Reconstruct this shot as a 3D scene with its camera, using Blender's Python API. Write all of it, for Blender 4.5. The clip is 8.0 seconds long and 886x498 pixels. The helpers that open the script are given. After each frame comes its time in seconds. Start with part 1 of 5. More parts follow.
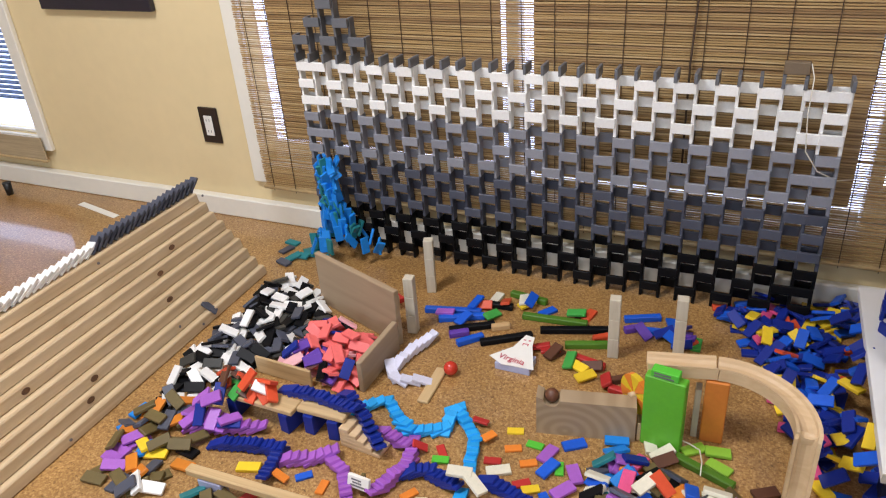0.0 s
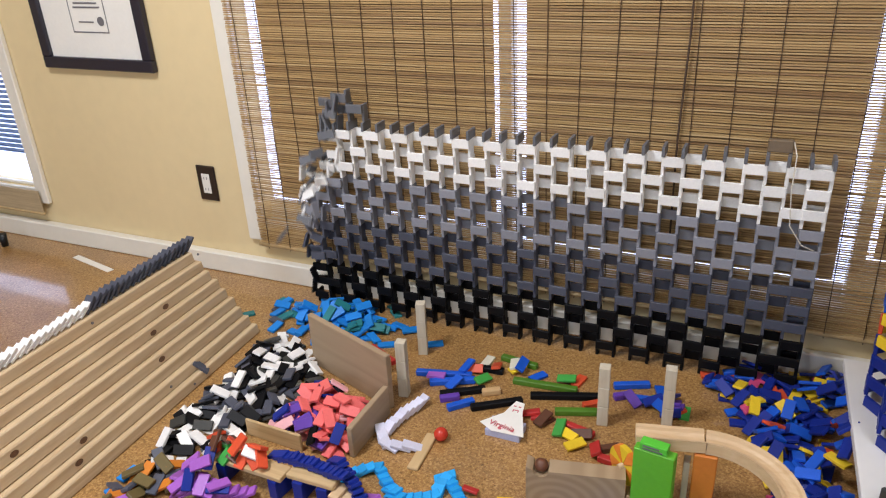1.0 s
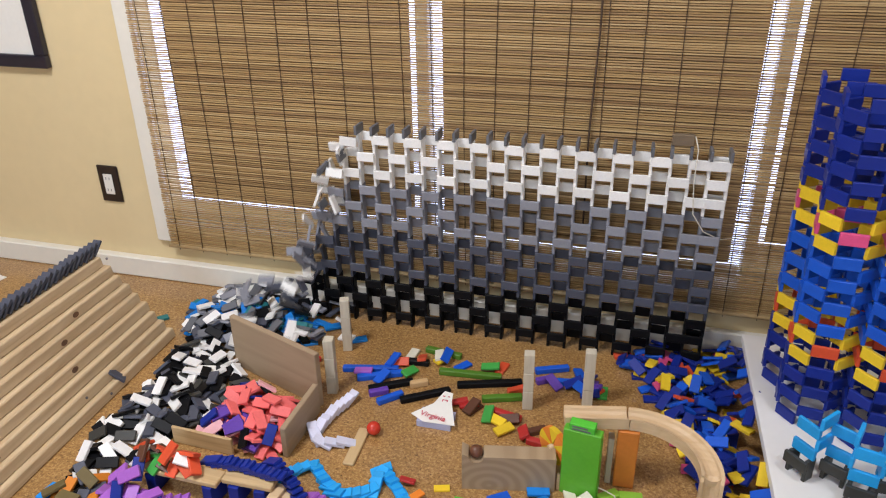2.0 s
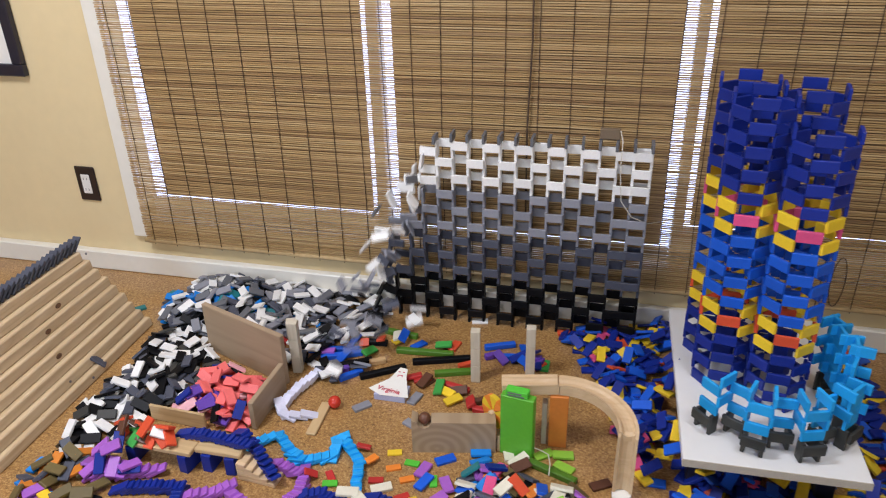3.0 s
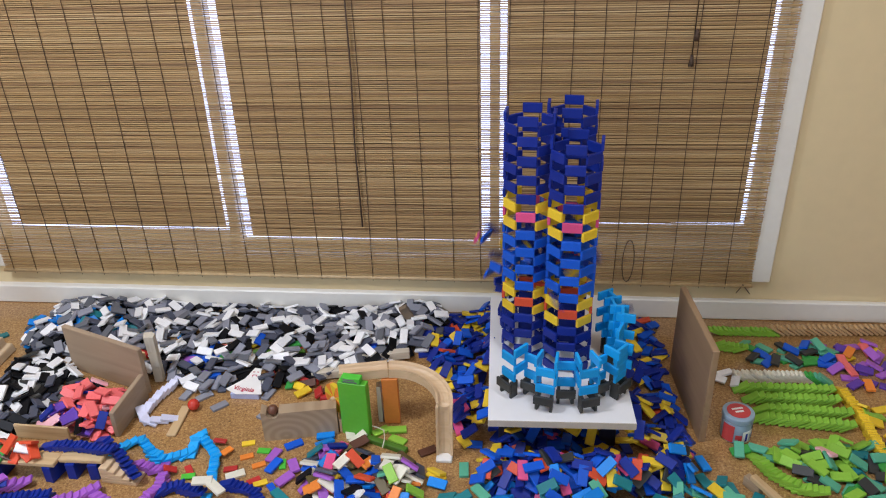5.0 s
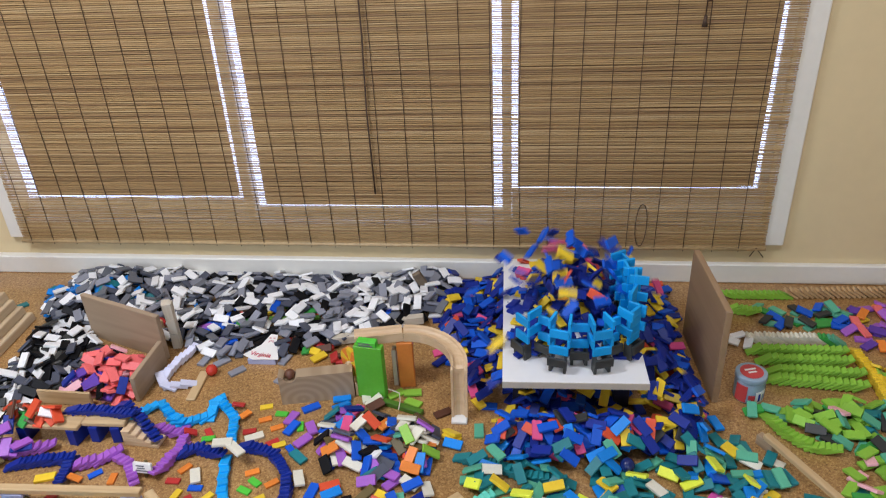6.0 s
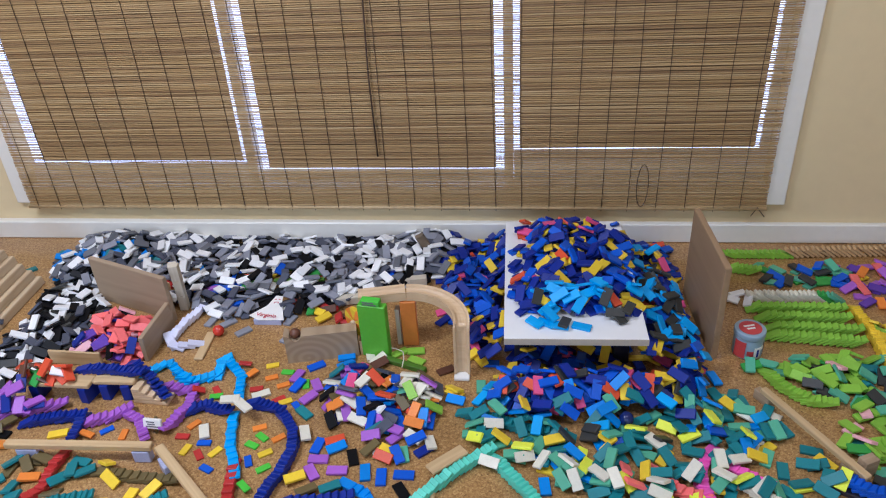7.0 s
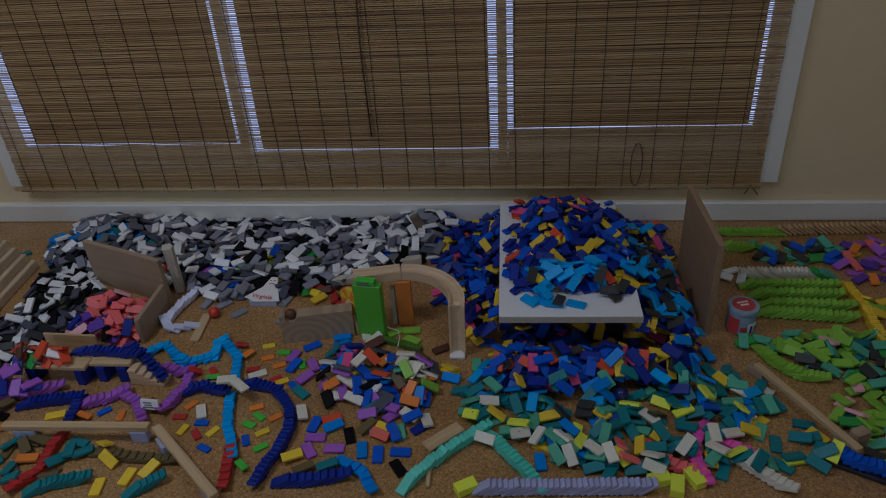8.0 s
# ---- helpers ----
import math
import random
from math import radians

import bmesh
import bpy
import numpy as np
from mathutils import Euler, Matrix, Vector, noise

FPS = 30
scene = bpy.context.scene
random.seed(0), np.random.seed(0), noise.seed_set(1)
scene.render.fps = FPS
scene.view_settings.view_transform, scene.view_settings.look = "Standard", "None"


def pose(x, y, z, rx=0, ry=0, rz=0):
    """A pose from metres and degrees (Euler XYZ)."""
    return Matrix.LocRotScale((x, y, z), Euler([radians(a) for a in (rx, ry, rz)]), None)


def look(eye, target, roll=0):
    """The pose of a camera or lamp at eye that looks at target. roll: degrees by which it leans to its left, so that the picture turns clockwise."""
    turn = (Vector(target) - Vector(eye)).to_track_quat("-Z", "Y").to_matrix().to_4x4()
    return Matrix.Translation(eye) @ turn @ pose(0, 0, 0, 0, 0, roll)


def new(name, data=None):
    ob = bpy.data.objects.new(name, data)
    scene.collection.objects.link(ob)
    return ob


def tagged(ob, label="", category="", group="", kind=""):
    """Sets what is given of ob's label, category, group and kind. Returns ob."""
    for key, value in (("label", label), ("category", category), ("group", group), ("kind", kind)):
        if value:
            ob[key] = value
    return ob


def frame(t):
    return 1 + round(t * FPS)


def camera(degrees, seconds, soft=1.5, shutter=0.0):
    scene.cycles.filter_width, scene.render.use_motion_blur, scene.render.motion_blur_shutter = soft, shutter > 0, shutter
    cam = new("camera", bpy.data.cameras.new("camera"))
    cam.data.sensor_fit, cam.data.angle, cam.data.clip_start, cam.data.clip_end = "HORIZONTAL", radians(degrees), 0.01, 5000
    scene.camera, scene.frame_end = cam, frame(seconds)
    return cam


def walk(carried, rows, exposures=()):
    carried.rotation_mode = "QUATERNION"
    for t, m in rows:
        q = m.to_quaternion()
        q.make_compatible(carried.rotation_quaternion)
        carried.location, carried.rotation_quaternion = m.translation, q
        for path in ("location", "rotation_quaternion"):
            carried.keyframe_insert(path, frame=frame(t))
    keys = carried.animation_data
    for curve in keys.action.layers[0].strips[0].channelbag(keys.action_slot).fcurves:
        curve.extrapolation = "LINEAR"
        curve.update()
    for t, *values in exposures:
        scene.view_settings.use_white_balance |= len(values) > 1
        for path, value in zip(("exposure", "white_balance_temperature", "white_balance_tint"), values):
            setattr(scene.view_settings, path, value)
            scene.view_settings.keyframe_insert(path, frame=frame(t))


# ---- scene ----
cam = camera(61.8, 8.0, soft=1.1, shutter=0.3)
PATH = [
    (0, (0.648, -1.797, 1.074), (-0.124, -0.22, 0.116), -4.2),
    (0.5, (0.638, -1.792, 1.098), (-0.144, -0.19, 0.191), -3.4),
    (1, (0.65, -1.798, 1.129), (-0.119, -0.159, 0.279), -2.9),
    (1.5, (0.61, -1.843, 1.143), (-0.039, -0.142, 0.316), -1.3),
    (2, (0.587, -1.846, 1.154), (0.091, -0.12, 0.274), -0.8),
    (3.3, (0.777, -2.014, 1.265), (0.342, -0.29, 0.349), -1.9),
    (3.5, (0.815, -2.031, 1.295), (0.408, -0.307, 0.366), -2.3),
    (4, (0.875, -2.091, 1.305), (0.556, -0.335, 0.403), -1.9),
    (4.5, (0.918, -2.134, 1.318), (0.675, -0.363, 0.421), -1.5),
    (4.7, (0.947, -2.146, 1.34), (0.739, -0.373, 0.437), -1.5),
    (5.8, (0.937, -2.166, 1.327), (0.741, -0.418, 0.376), -2.4),
    (6, (0.939, -2.176, 1.321), (0.715, -0.442, 0.35), -2.9),
    (6.5, (0.945, -2.197, 1.311), (0.713, -0.487, 0.3), -3.2),
    (7, (0.951, -2.206, 1.306), (0.713, -0.514, 0.267), -3.6),
    (7.5, (0.95, -2.214, 1.304), (0.719, -0.537, 0.239), -3.7),
    (8, (0.953, -2.216, 1.296), (0.728, -0.545, 0.221), -3.9),
]
EXPOSURES = [(0, 0.02, 6040, 15), (2.0, -0.07, 6000, 15), (3.5, -0.07, 5720, 16), (4.5, -0.10, 5620, 16), (6.0, -0.10, 5600, 15), (6.5, -0.13, 5260, 16), (7.0, -0.15, 5230, 17), (7.25, -0.40, 5170, 16), (7.5, -0.88, 5150, 16), (8.0, -2.1, 5130, 15)]
walk(cam, [(t, look(e, a, r)) for t, e, a, r in PATH], EXPOSURES)

# ---------------------------------------------------------------- light
world = bpy.data.worlds.new("world")
world.use_nodes = True
scene.world = world
sky = world.node_tree.nodes.new("ShaderNodeTexSky")
sky.sky_type, sky.sun_disc = "NISHITA", False
sky.sun_elevation, sky.sun_rotation = radians(40), radians(200)
world.node_tree.links.new(sky.outputs[0], world.node_tree.nodes["Background"].inputs[0])
world.node_tree.nodes["Background"].inputs[1].default_value = 0.12

sun = new("sun", bpy.data.lights.new("sun", "SUN"))
sun.data.energy, sun.data.angle, sun.data.color = 1.0, radians(12), (1.0, 0.95, 0.88)
sun.matrix_world = look((2, 4, 5), (0, 0, 0))


def fill_light(x, y, z, target, w, h, power, colour):
    """An area light added for fill, out of view behind the camera or overhead."""
    la = bpy.data.lights.new("fill_light", "AREA")
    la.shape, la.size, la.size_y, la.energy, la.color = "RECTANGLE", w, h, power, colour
    ob = new("fill_light", la)
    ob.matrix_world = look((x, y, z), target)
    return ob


# Fill from two rear openings, added out of view.
fill_light(-1.2, -4.515, 1.5, (-1.2, 0, 1.5), 1.46, 1.26, 28, (0.80, 0.92, 1.0))
fill_light(1.6, -4.515, 1.5, (1.6, 0, 1.5), 1.46, 1.26, 16, (0.80, 0.92, 1.0))
LAMPS = ((-0.6, -1.45, 50), (1.40, -1.30, 16))      # two ceiling lights, assumed out of view: place and power
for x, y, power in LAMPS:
    fill_light(x, y, 2.385, (x, y, 0), 0.48, 0.48, power, (1.0, 0.985, 0.95))


# ---------------------------------------------------------------- materials
def material(name, colour, rough=0.5, metal=0.0, vary=0.0, scale=40.0, bump=0.0, bump_scale=200.0, coat=0.0, spec=0.5, random_by_object=0.0, stretch=(1, 1, 1)):
    """Principled paint with two scales of noise, fine relief and a shift per object."""
    m = bpy.data.materials.new(name)
    m.use_nodes = True
    n, l = m.node_tree.nodes, m.node_tree.links
    b = n["Principled BSDF"]
    b.inputs["Roughness"].default_value, b.inputs["Metallic"].default_value = rough, metal
    b.inputs["Coat Weight"].default_value, b.inputs["Specular IOR Level"].default_value = coat, spec
    co = n.new("ShaderNodeTexCoord")
    mp = n.new("ShaderNodeMapping")
    mp.inputs["Scale"].default_value = stretch
    l.new(co.outputs["Object"], mp.inputs[0])
    hsv = n.new("ShaderNodeHueSaturation")
    hsv.inputs["Color"].default_value = (*colour, 1)
    last = None
    if vary:
        a, c = n.new("ShaderNodeTexNoise"), n.new("ShaderNodeTexNoise")
        a.inputs["Scale"].default_value, c.inputs["Scale"].default_value = scale, scale * 7.3
        a.inputs["Detail"].default_value, c.inputs["Detail"].default_value = 4, 3
        l.new(mp.outputs[0], a.inputs["Vector"]), l.new(mp.outputs[0], c.inputs["Vector"])
        add = n.new("ShaderNodeMath")
        l.new(a.outputs[0], add.inputs[0]), l.new(c.outputs[0], add.inputs[1])
        mr = n.new("ShaderNodeMapRange")
        mr.inputs["From Min"].default_value, mr.inputs["From Max"].default_value = 0.6, 1.4
        mr.inputs["To Min"].default_value, mr.inputs["To Max"].default_value = 1 - vary, 1 + vary
        l.new(add.outputs[0], mr.inputs[0])
        last = mr.outputs[0]
    if random_by_object:
        oi = n.new("ShaderNodeObjectInfo")
        mr2 = n.new("ShaderNodeMapRange")
        mr2.inputs["To Min"].default_value, mr2.inputs["To Max"].default_value = 1 - random_by_object, 1 + random_by_object
        l.new(oi.outputs["Random"], mr2.inputs[0])
        if last:
            mul = n.new("ShaderNodeMath")
            mul.operation = "MULTIPLY"
            l.new(last, mul.inputs[0]), l.new(mr2.outputs[0], mul.inputs[1])
            last = mul.outputs[0]
        else:
            last = mr2.outputs[0]
    if last:
        l.new(last, hsv.inputs["Value"])
    l.new(hsv.outputs[0], b.inputs["Base Color"])
    if bump:
        t = n.new("ShaderNodeTexNoise")
        t.inputs["Scale"].default_value, t.inputs["Detail"].default_value = bump_scale, 4
        l.new(mp.outputs[0], t.inputs["Vector"])
        bp = n.new("ShaderNodeBump")
        bp.inputs["Strength"].default_value, bp.inputs["Distance"].default_value = bump, 0.002
        l.new(t.outputs[0], bp.inputs["Height"]), l.new(bp.outputs[0], b.inputs["Normal"])
    return m


def ramp_node(n, stops):
    r = n.new("ShaderNodeValToRGB")
    while len(r.color_ramp.elements) < len(stops):
        r.color_ramp.elements.new(0.5)
    for e, (p, c) in zip(r.color_ramp.elements, stops):
        e.position, e.color = p, (*c, 1)
    return r


def cork_material():
    m = bpy.data.materials.new("cork")
    m.use_nodes = True
    n, l = m.node_tree.nodes, m.node_tree.links
    b = n["Principled BSDF"]
    co = n.new("ShaderNodeTexCoord")
    v = n.new("ShaderNodeTexVoronoi")
    v.inputs["Scale"].default_value = 300
    big = n.new("ShaderNodeTexNoise")
    big.inputs["Scale"].default_value, big.inputs["Detail"].default_value = 5, 5
    fine = n.new("ShaderNodeTexNoise")
    fine.inputs["Scale"].default_value, fine.inputs["Detail"].default_value = 130, 5
    for t in (v, big, fine):
        l.new(co.outputs["Object"], t.inputs["Vector"])
    sep = n.new("ShaderNodeSeparateColor")
    l.new(v.outputs["Color"], sep.inputs[0])
    mix = n.new("ShaderNodeMath")
    mix.operation = "MULTIPLY_ADD"
    mix.inputs[1].default_value = 0.45
    l.new(sep.outputs[0], mix.inputs[0]), l.new(fine.outputs[0], mix.inputs[2])
    r = ramp_node(n, [(0.32, (0.105, 0.045, 0.013)), (0.50, (0.27, 0.137, 0.039)), (0.80, (0.385, 0.212, 0.066)), (1.0, (0.52, 0.32, 0.125))])
    l.new(mix.outputs[0], r.inputs[0])
    hsv = n.new("ShaderNodeHueSaturation")
    mr = n.new("ShaderNodeMapRange")
    mr.inputs["From Min"].default_value, mr.inputs["From Max"].default_value = 0.3, 0.7
    mr.inputs["To Min"].default_value, mr.inputs["To Max"].default_value = 0.85, 1.15
    l.new(big.outputs[0], mr.inputs[0]), l.new(mr.outputs[0], hsv.inputs["Value"])
    l.new(r.outputs[0], hsv.inputs["Color"]), l.new(hsv.outputs[0], b.inputs["Base Color"])
    b.inputs["Roughness"].default_value = 0.42
    b.inputs["Coat Weight"].default_value, b.inputs["Coat Roughness"].default_value = 0.7, 0.09
    bp = n.new("ShaderNodeBump")
    bp.inputs["Strength"].default_value, bp.inputs["Distance"].default_value = 0.25, 0.001
    l.new(fine.outputs[0], bp.inputs["Height"]), l.new(bp.outputs[0], b.inputs["Normal"])
    return m


def wood_material(name, light, dark, rough=0.55, axis="Y", ring=26.0, knots=False):
    """Sawn wood with grain along one axis of the piece."""
    m = bpy.data.materials.new(name)
    m.use_nodes = True
    n, l = m.node_tree.nodes, m.node_tree.links
    b = n["Principled BSDF"]
    co, mp, oi = n.new("ShaderNodeTexCoord"), n.new("ShaderNodeMapping"), n.new("ShaderNodeObjectInfo")
    s = {"X": (0.06, 1, 1), "Y": (1, 0.06, 1), "Z": (1, 1, 0.06)}[axis]
    mp.inputs["Scale"].default_value = s
    shift = n.new("ShaderNodeVectorMath")
    shift.operation = "SCALE"
    shift.inputs[0].default_value = (3.1, 2.7, 4.3)
    l.new(oi.outputs["Random"], shift.inputs["Scale"])
    l.new(co.outputs["Object"], mp.inputs[0]), l.new(shift.outputs[0], mp.inputs["Location"])
    w = n.new("ShaderNodeTexNoise")
    w.inputs["Scale"].default_value, w.inputs["Detail"].default_value, w.inputs["Distortion"].default_value = ring, 3, 1.2
    f = n.new("ShaderNodeTexNoise")
    f.inputs["Scale"].default_value, f.inputs["Detail"].default_value = ring * 14, 4
    l.new(mp.outputs[0], w.inputs["Vector"]), l.new(mp.outputs[0], f.inputs["Vector"])
    rings = n.new("ShaderNodeMath")
    rings.operation = "PINGPONG"
    rings.inputs[1].default_value = 0.09
    l.new(w.outputs[0], rings.inputs[0])
    add = n.new("ShaderNodeMath")
    add.operation = "MULTIPLY_ADD"
    add.inputs[1].default_value = 6.0
    l.new(rings.outputs[0], add.inputs[0])
    sc = n.new("ShaderNodeMath")
    sc.operation = "MULTIPLY"
    sc.inputs[1].default_value = 0.5
    l.new(f.outputs[0], sc.inputs[0]), l.new(sc.outputs[0], add.inputs[2])
    r = ramp_node(n, [(0.15, light), (0.75, tuple((a + c) / 2 for a, c in zip(light, dark))), (1.0, dark)])
    l.new(add.outputs[0], r.inputs[0])
    out = r.outputs[0]
    if knots:
        kv = n.new("ShaderNodeTexVoronoi")
        kv.inputs["Scale"].default_value = 4.2
        km = n.new("ShaderNodeMapping")
        km.inputs["Scale"].default_value = (1.0, 0.75, 1.0)
        l.new(co.outputs["Object"], km.inputs[0]), l.new(km.outputs[0], kv.inputs["Vector"])
        kr = ramp_node(n, [(0.05, (1, 1, 1)), (0.075, (0, 0, 0))])
        l.new(kv.outputs["Distance"], kr.inputs[0])
        mx = n.new("ShaderNodeMix")
        mx.data_type = "RGBA"
        l.new(kr.outputs[0], mx.inputs[0]), l.new(out, mx.inputs[6])
        mx.inputs[7].default_value = (0.10, 0.05, 0.02, 1)
        out = mx.outputs[2]
    l.new(out, b.inputs["Base Color"])
    b.inputs["Roughness"].default_value = rough
    bp = n.new("ShaderNodeBump")
    bp.inputs["Strength"].default_value, bp.inputs["Distance"].default_value = 0.15, 0.001
    l.new(add.outputs[0], bp.inputs["Height"]), l.new(bp.outputs[0], b.inputs["Normal"])
    return m


def endgrain_material():
    """Sawn pine end with wide year rings."""
    m = bpy.data.materials.new("end_grain")
    m.use_nodes = True
    n, l = m.node_tree.nodes, m.node_tree.links
    b = n["Principled BSDF"]
    co, mp = n.new("ShaderNodeTexCoord"), n.new("ShaderNodeMapping")
    mp.inputs["Location"].default_value, mp.inputs["Scale"].default_value = (0.030, 0.0, -0.012), (0.75, 1, 1)
    l.new(co.outputs["Object"], mp.inputs[0])
    w = n.new("ShaderNodeTexWave")
    w.wave_type, w.rings_direction = "RINGS", "Y"
    w.inputs["Scale"].default_value, w.inputs["Distortion"].default_value, w.inputs["Detail"].default_value, w.inputs["Detail Scale"].default_value = 17, 1.2, 2, 0.6
    l.new(mp.outputs[0], w.inputs["Vector"])
    f = n.new("ShaderNodeTexNoise")
    f.inputs["Scale"].default_value, f.inputs["Detail"].default_value = 260, 3
    l.new(co.outputs["Object"], f.inputs["Vector"])
    add = n.new("ShaderNodeMath")
    add.operation = "MULTIPLY_ADD"
    add.inputs[1].default_value = 0.4
    l.new(f.outputs[0], add.inputs[0]), l.new(w.outputs["Fac"], add.inputs[2])
    r = ramp_node(n, [(0.2, (0.40, 0.295, 0.18)), (0.75, (0.36, 0.26, 0.155)), (0.97, (0.33, 0.235, 0.138))])
    l.new(add.outputs[0], r.inputs[0]), l.new(r.outputs[0], b.inputs["Base Color"])
    b.inputs["Roughness"].default_value = 0.65
    return m


def bamboo_material():
    """Split bamboo: each slat takes its own brown, with long streaks along it."""
    m = bpy.data.materials.new("bamboo")
    m.use_nodes = True
    n, l = m.node_tree.nodes, m.node_tree.links
    b = n["Principled BSDF"]
    oi, co, mp = n.new("ShaderNodeObjectInfo"), n.new("ShaderNodeTexCoord"), n.new("ShaderNodeMapping")
    mp.inputs["Scale"].default_value = (1, 8, 8)
    far = n.new("ShaderNodeVectorMath")
    far.operation = "SCALE"
    far.inputs[0].default_value = (41.0, 23.0, 17.0)
    l.new(oi.outputs["Random"], far.inputs["Scale"]), l.new(far.outputs[0], mp.inputs["Location"])
    l.new(co.outputs["Object"], mp.inputs[0])
    streak, fine = n.new("ShaderNodeTexNoise"), n.new("ShaderNodeTexNoise")
    streak.inputs["Scale"].default_value, streak.inputs["Detail"].default_value = 4.0, 3
    fine.inputs["Scale"].default_value, fine.inputs["Detail"].default_value = 45.0, 3
    l.new(mp.outputs[0], streak.inputs["Vector"]), l.new(mp.outputs[0], fine.inputs["Vector"])
    a, c = n.new("ShaderNodeMath"), n.new("ShaderNodeMath")
    a.operation = c.operation = "MULTIPLY_ADD"
    a.inputs[1].default_value, c.inputs[1].default_value = 0.45, 0.55
    fs = n.new("ShaderNodeMath")
    fs.operation = "MULTIPLY_ADD"
    fs.inputs[1].default_value, fs.inputs[2].default_value = 0.25, -0.15
    l.new(fine.outputs[0], fs.inputs[0])
    l.new(oi.outputs["Random"], a.inputs[0]), l.new(fs.outputs[0], a.inputs[2])
    l.new(streak.outputs[0], c.inputs[0]), l.new(a.outputs[0], c.inputs[2])
    r = ramp_node(n, [(0.15, (0.26, 0.15, 0.066)), (0.40, (0.385, 0.245, 0.10)), (0.60, (0.48, 0.315, 0.13)), (0.85, (0.58, 0.42, 0.21))])
    l.new(c.outputs[0], r.inputs[0]), l.new(r.outputs[0], b.inputs["Base Color"])
    b.inputs["Roughness"].default_value = 0.55
    return m


def glow(name, colour, strength):
    m = bpy.data.materials.new(name)
    m.use_nodes = True
    b = m.node_tree.nodes["Principled BSDF"]
    b.inputs["Base Color"].default_value = (0, 0, 0, 1)
    b.inputs["Emission Color"].default_value, b.inputs["Emission Strength"].default_value = (*colour, 1), strength
    return m


COLOURS = {
    "white": (0.85, 0.84, 0.81), "cream": (0.74, 0.70, 0.56), "silver": (0.26, 0.265, 0.30), "slate": (0.078, 0.084, 0.112), "moss": (0.085, 0.20, 0.018), "pearl": (0.70, 0.70, 0.84), "grey": (0.14, 0.145, 0.16),
    "black": (0.007, 0.007, 0.008), "charcoal": (0.045, 0.045, 0.04), "navy": (0.010, 0.026, 0.25), "blue": (0.015, 0.10, 0.58),
    "azure": (0.02, 0.23, 0.70), "cyan": (0.03, 0.36, 0.80), "yellow": (0.83, 0.58, 0.025), "lemon": (0.78, 0.85, 0.05), "orange": (0.80, 0.24, 0.03),
    "vermilion": (0.66, 0.085, 0.03), "pink": (0.68, 0.085, 0.23), "magenta": (0.85, 0.12, 0.50), "salmon": (0.86, 0.17, 0.16), "rose": (0.85, 0.45, 0.48),
    "purple": (0.37, 0.12, 0.52), "violet": (0.12, 0.05, 0.35), "teal": (0.025, 0.20, 0.22), "jade": (0.12, 0.42, 0.26), "mint": (0.14, 0.60, 0.45), "green": (0.06, 0.34, 0.06),
    "lime": (0.27, 0.52, 0.045), "olive": (0.14, 0.105, 0.04), "red": (0.48, 0.035, 0.03), "brown": (0.11, 0.045, 0.025), "lavender": (0.42, 0.42, 0.62), "tan": (0.55, 0.36, 0.17), "grass": (0.10, 0.52, 0.04), "amber": (0.60, 0.20, 0.02),
}
PLASTIC = {k: material("plastic_" + k, c, 0.42, vary=0.06, scale=30, bump=0.05, bump_scale=300, random_by_object=0.10, spec=0.1 if k == "black" else 0.28) for k, c in COLOURS.items()}
CORK = cork_material()
WALL = material("wall_paint", (0.74, 0.60, 0.34), 0.75, vary=0.035, scale=3, bump=0.12, bump_scale=260)
TRIM = material("trim_paint", (0.80, 0.77, 0.68), 0.45, vary=0.03, scale=6, bump=0.05)
CEILING = material("ceiling_paint", (0.80, 0.78, 0.73), 0.85, vary=0.03, scale=4)
PINE = wood_material("pine", (0.64, 0.50, 0.31), (0.43, 0.29, 0.155), 0.5, "Y", 11)
PLANK = wood_material("plank", (0.60, 0.43, 0.22), (0.42, 0.27, 0.12), 0.55, "X", 16)
BEECH = wood_material("beech", (0.68, 0.50, 0.30), (0.56, 0.38, 0.20), 0.45, "X", 14)
BLOCKWOOD = wood_material("block_pine", (0.46, 0.34, 0.21), (0.22, 0.14, 0.075), 0.65, "X", 22)
ENDGRAIN = endgrain_material()
POSTWOOD = wood_material("post_wood", (0.62, 0.56, 0.44), (0.50, 0.43, 0.31), 0.6, "Z", 18)
BAMBOO = bamboo_material()
SHADE = material("inner_shade", (0.27, 0.18, 0.095), 0.9, vary=0.12, scale=6, spec=0.1)
CORD = material("cord", (0.07, 0.042, 0.025), 0.8, vary=0.2)
RAIL = material("bamboo_rail", (0.50, 0.36, 0.18), 0.5, vary=0.2, scale=8)
WHITEBOARD = material("white_board", (0.82, 0.81, 0.78), 0.35, vary=0.02, scale=6)
EDGE = material("board_edge", (0.50, 0.44, 0.34), 0.7, vary=0.1, scale=60)
GREENPAINT = material("green_paint", (0.12, 0.44, 0.025), 0.45, vary=0.07, scale=14, bump=0.1)
ORANGEPAINT = material("orange_paint", (0.62, 0.20, 0.03), 0.5, vary=0.08, scale=14, bump=0.1)
REDPAINT = material("red_paint", (0.55, 0.04, 0.02), 0.25, vary=0.06, scale=20)
DARKFRAME = material("dark_frame", (0.02, 0.018, 0.03), 0.35, vary=0.15, scale=30)
BROWNPLATE = material("brown_plate", (0.025, 0.015, 0.012), 0.4, vary=0.15, scale=30)
PAPER = material("paper", (0.82, 0.80, 0.74), 0.8, vary=0.03, scale=12)
INK = material("ink", (0.16, 0.15, 0.16), 0.8)
REDINK = material("red_ink", (0.55, 0.05, 0.09), 0.7)
SOCKET = material("socket_white", (0.80, 0.78, 0.72), 0.35, vary=0.03)
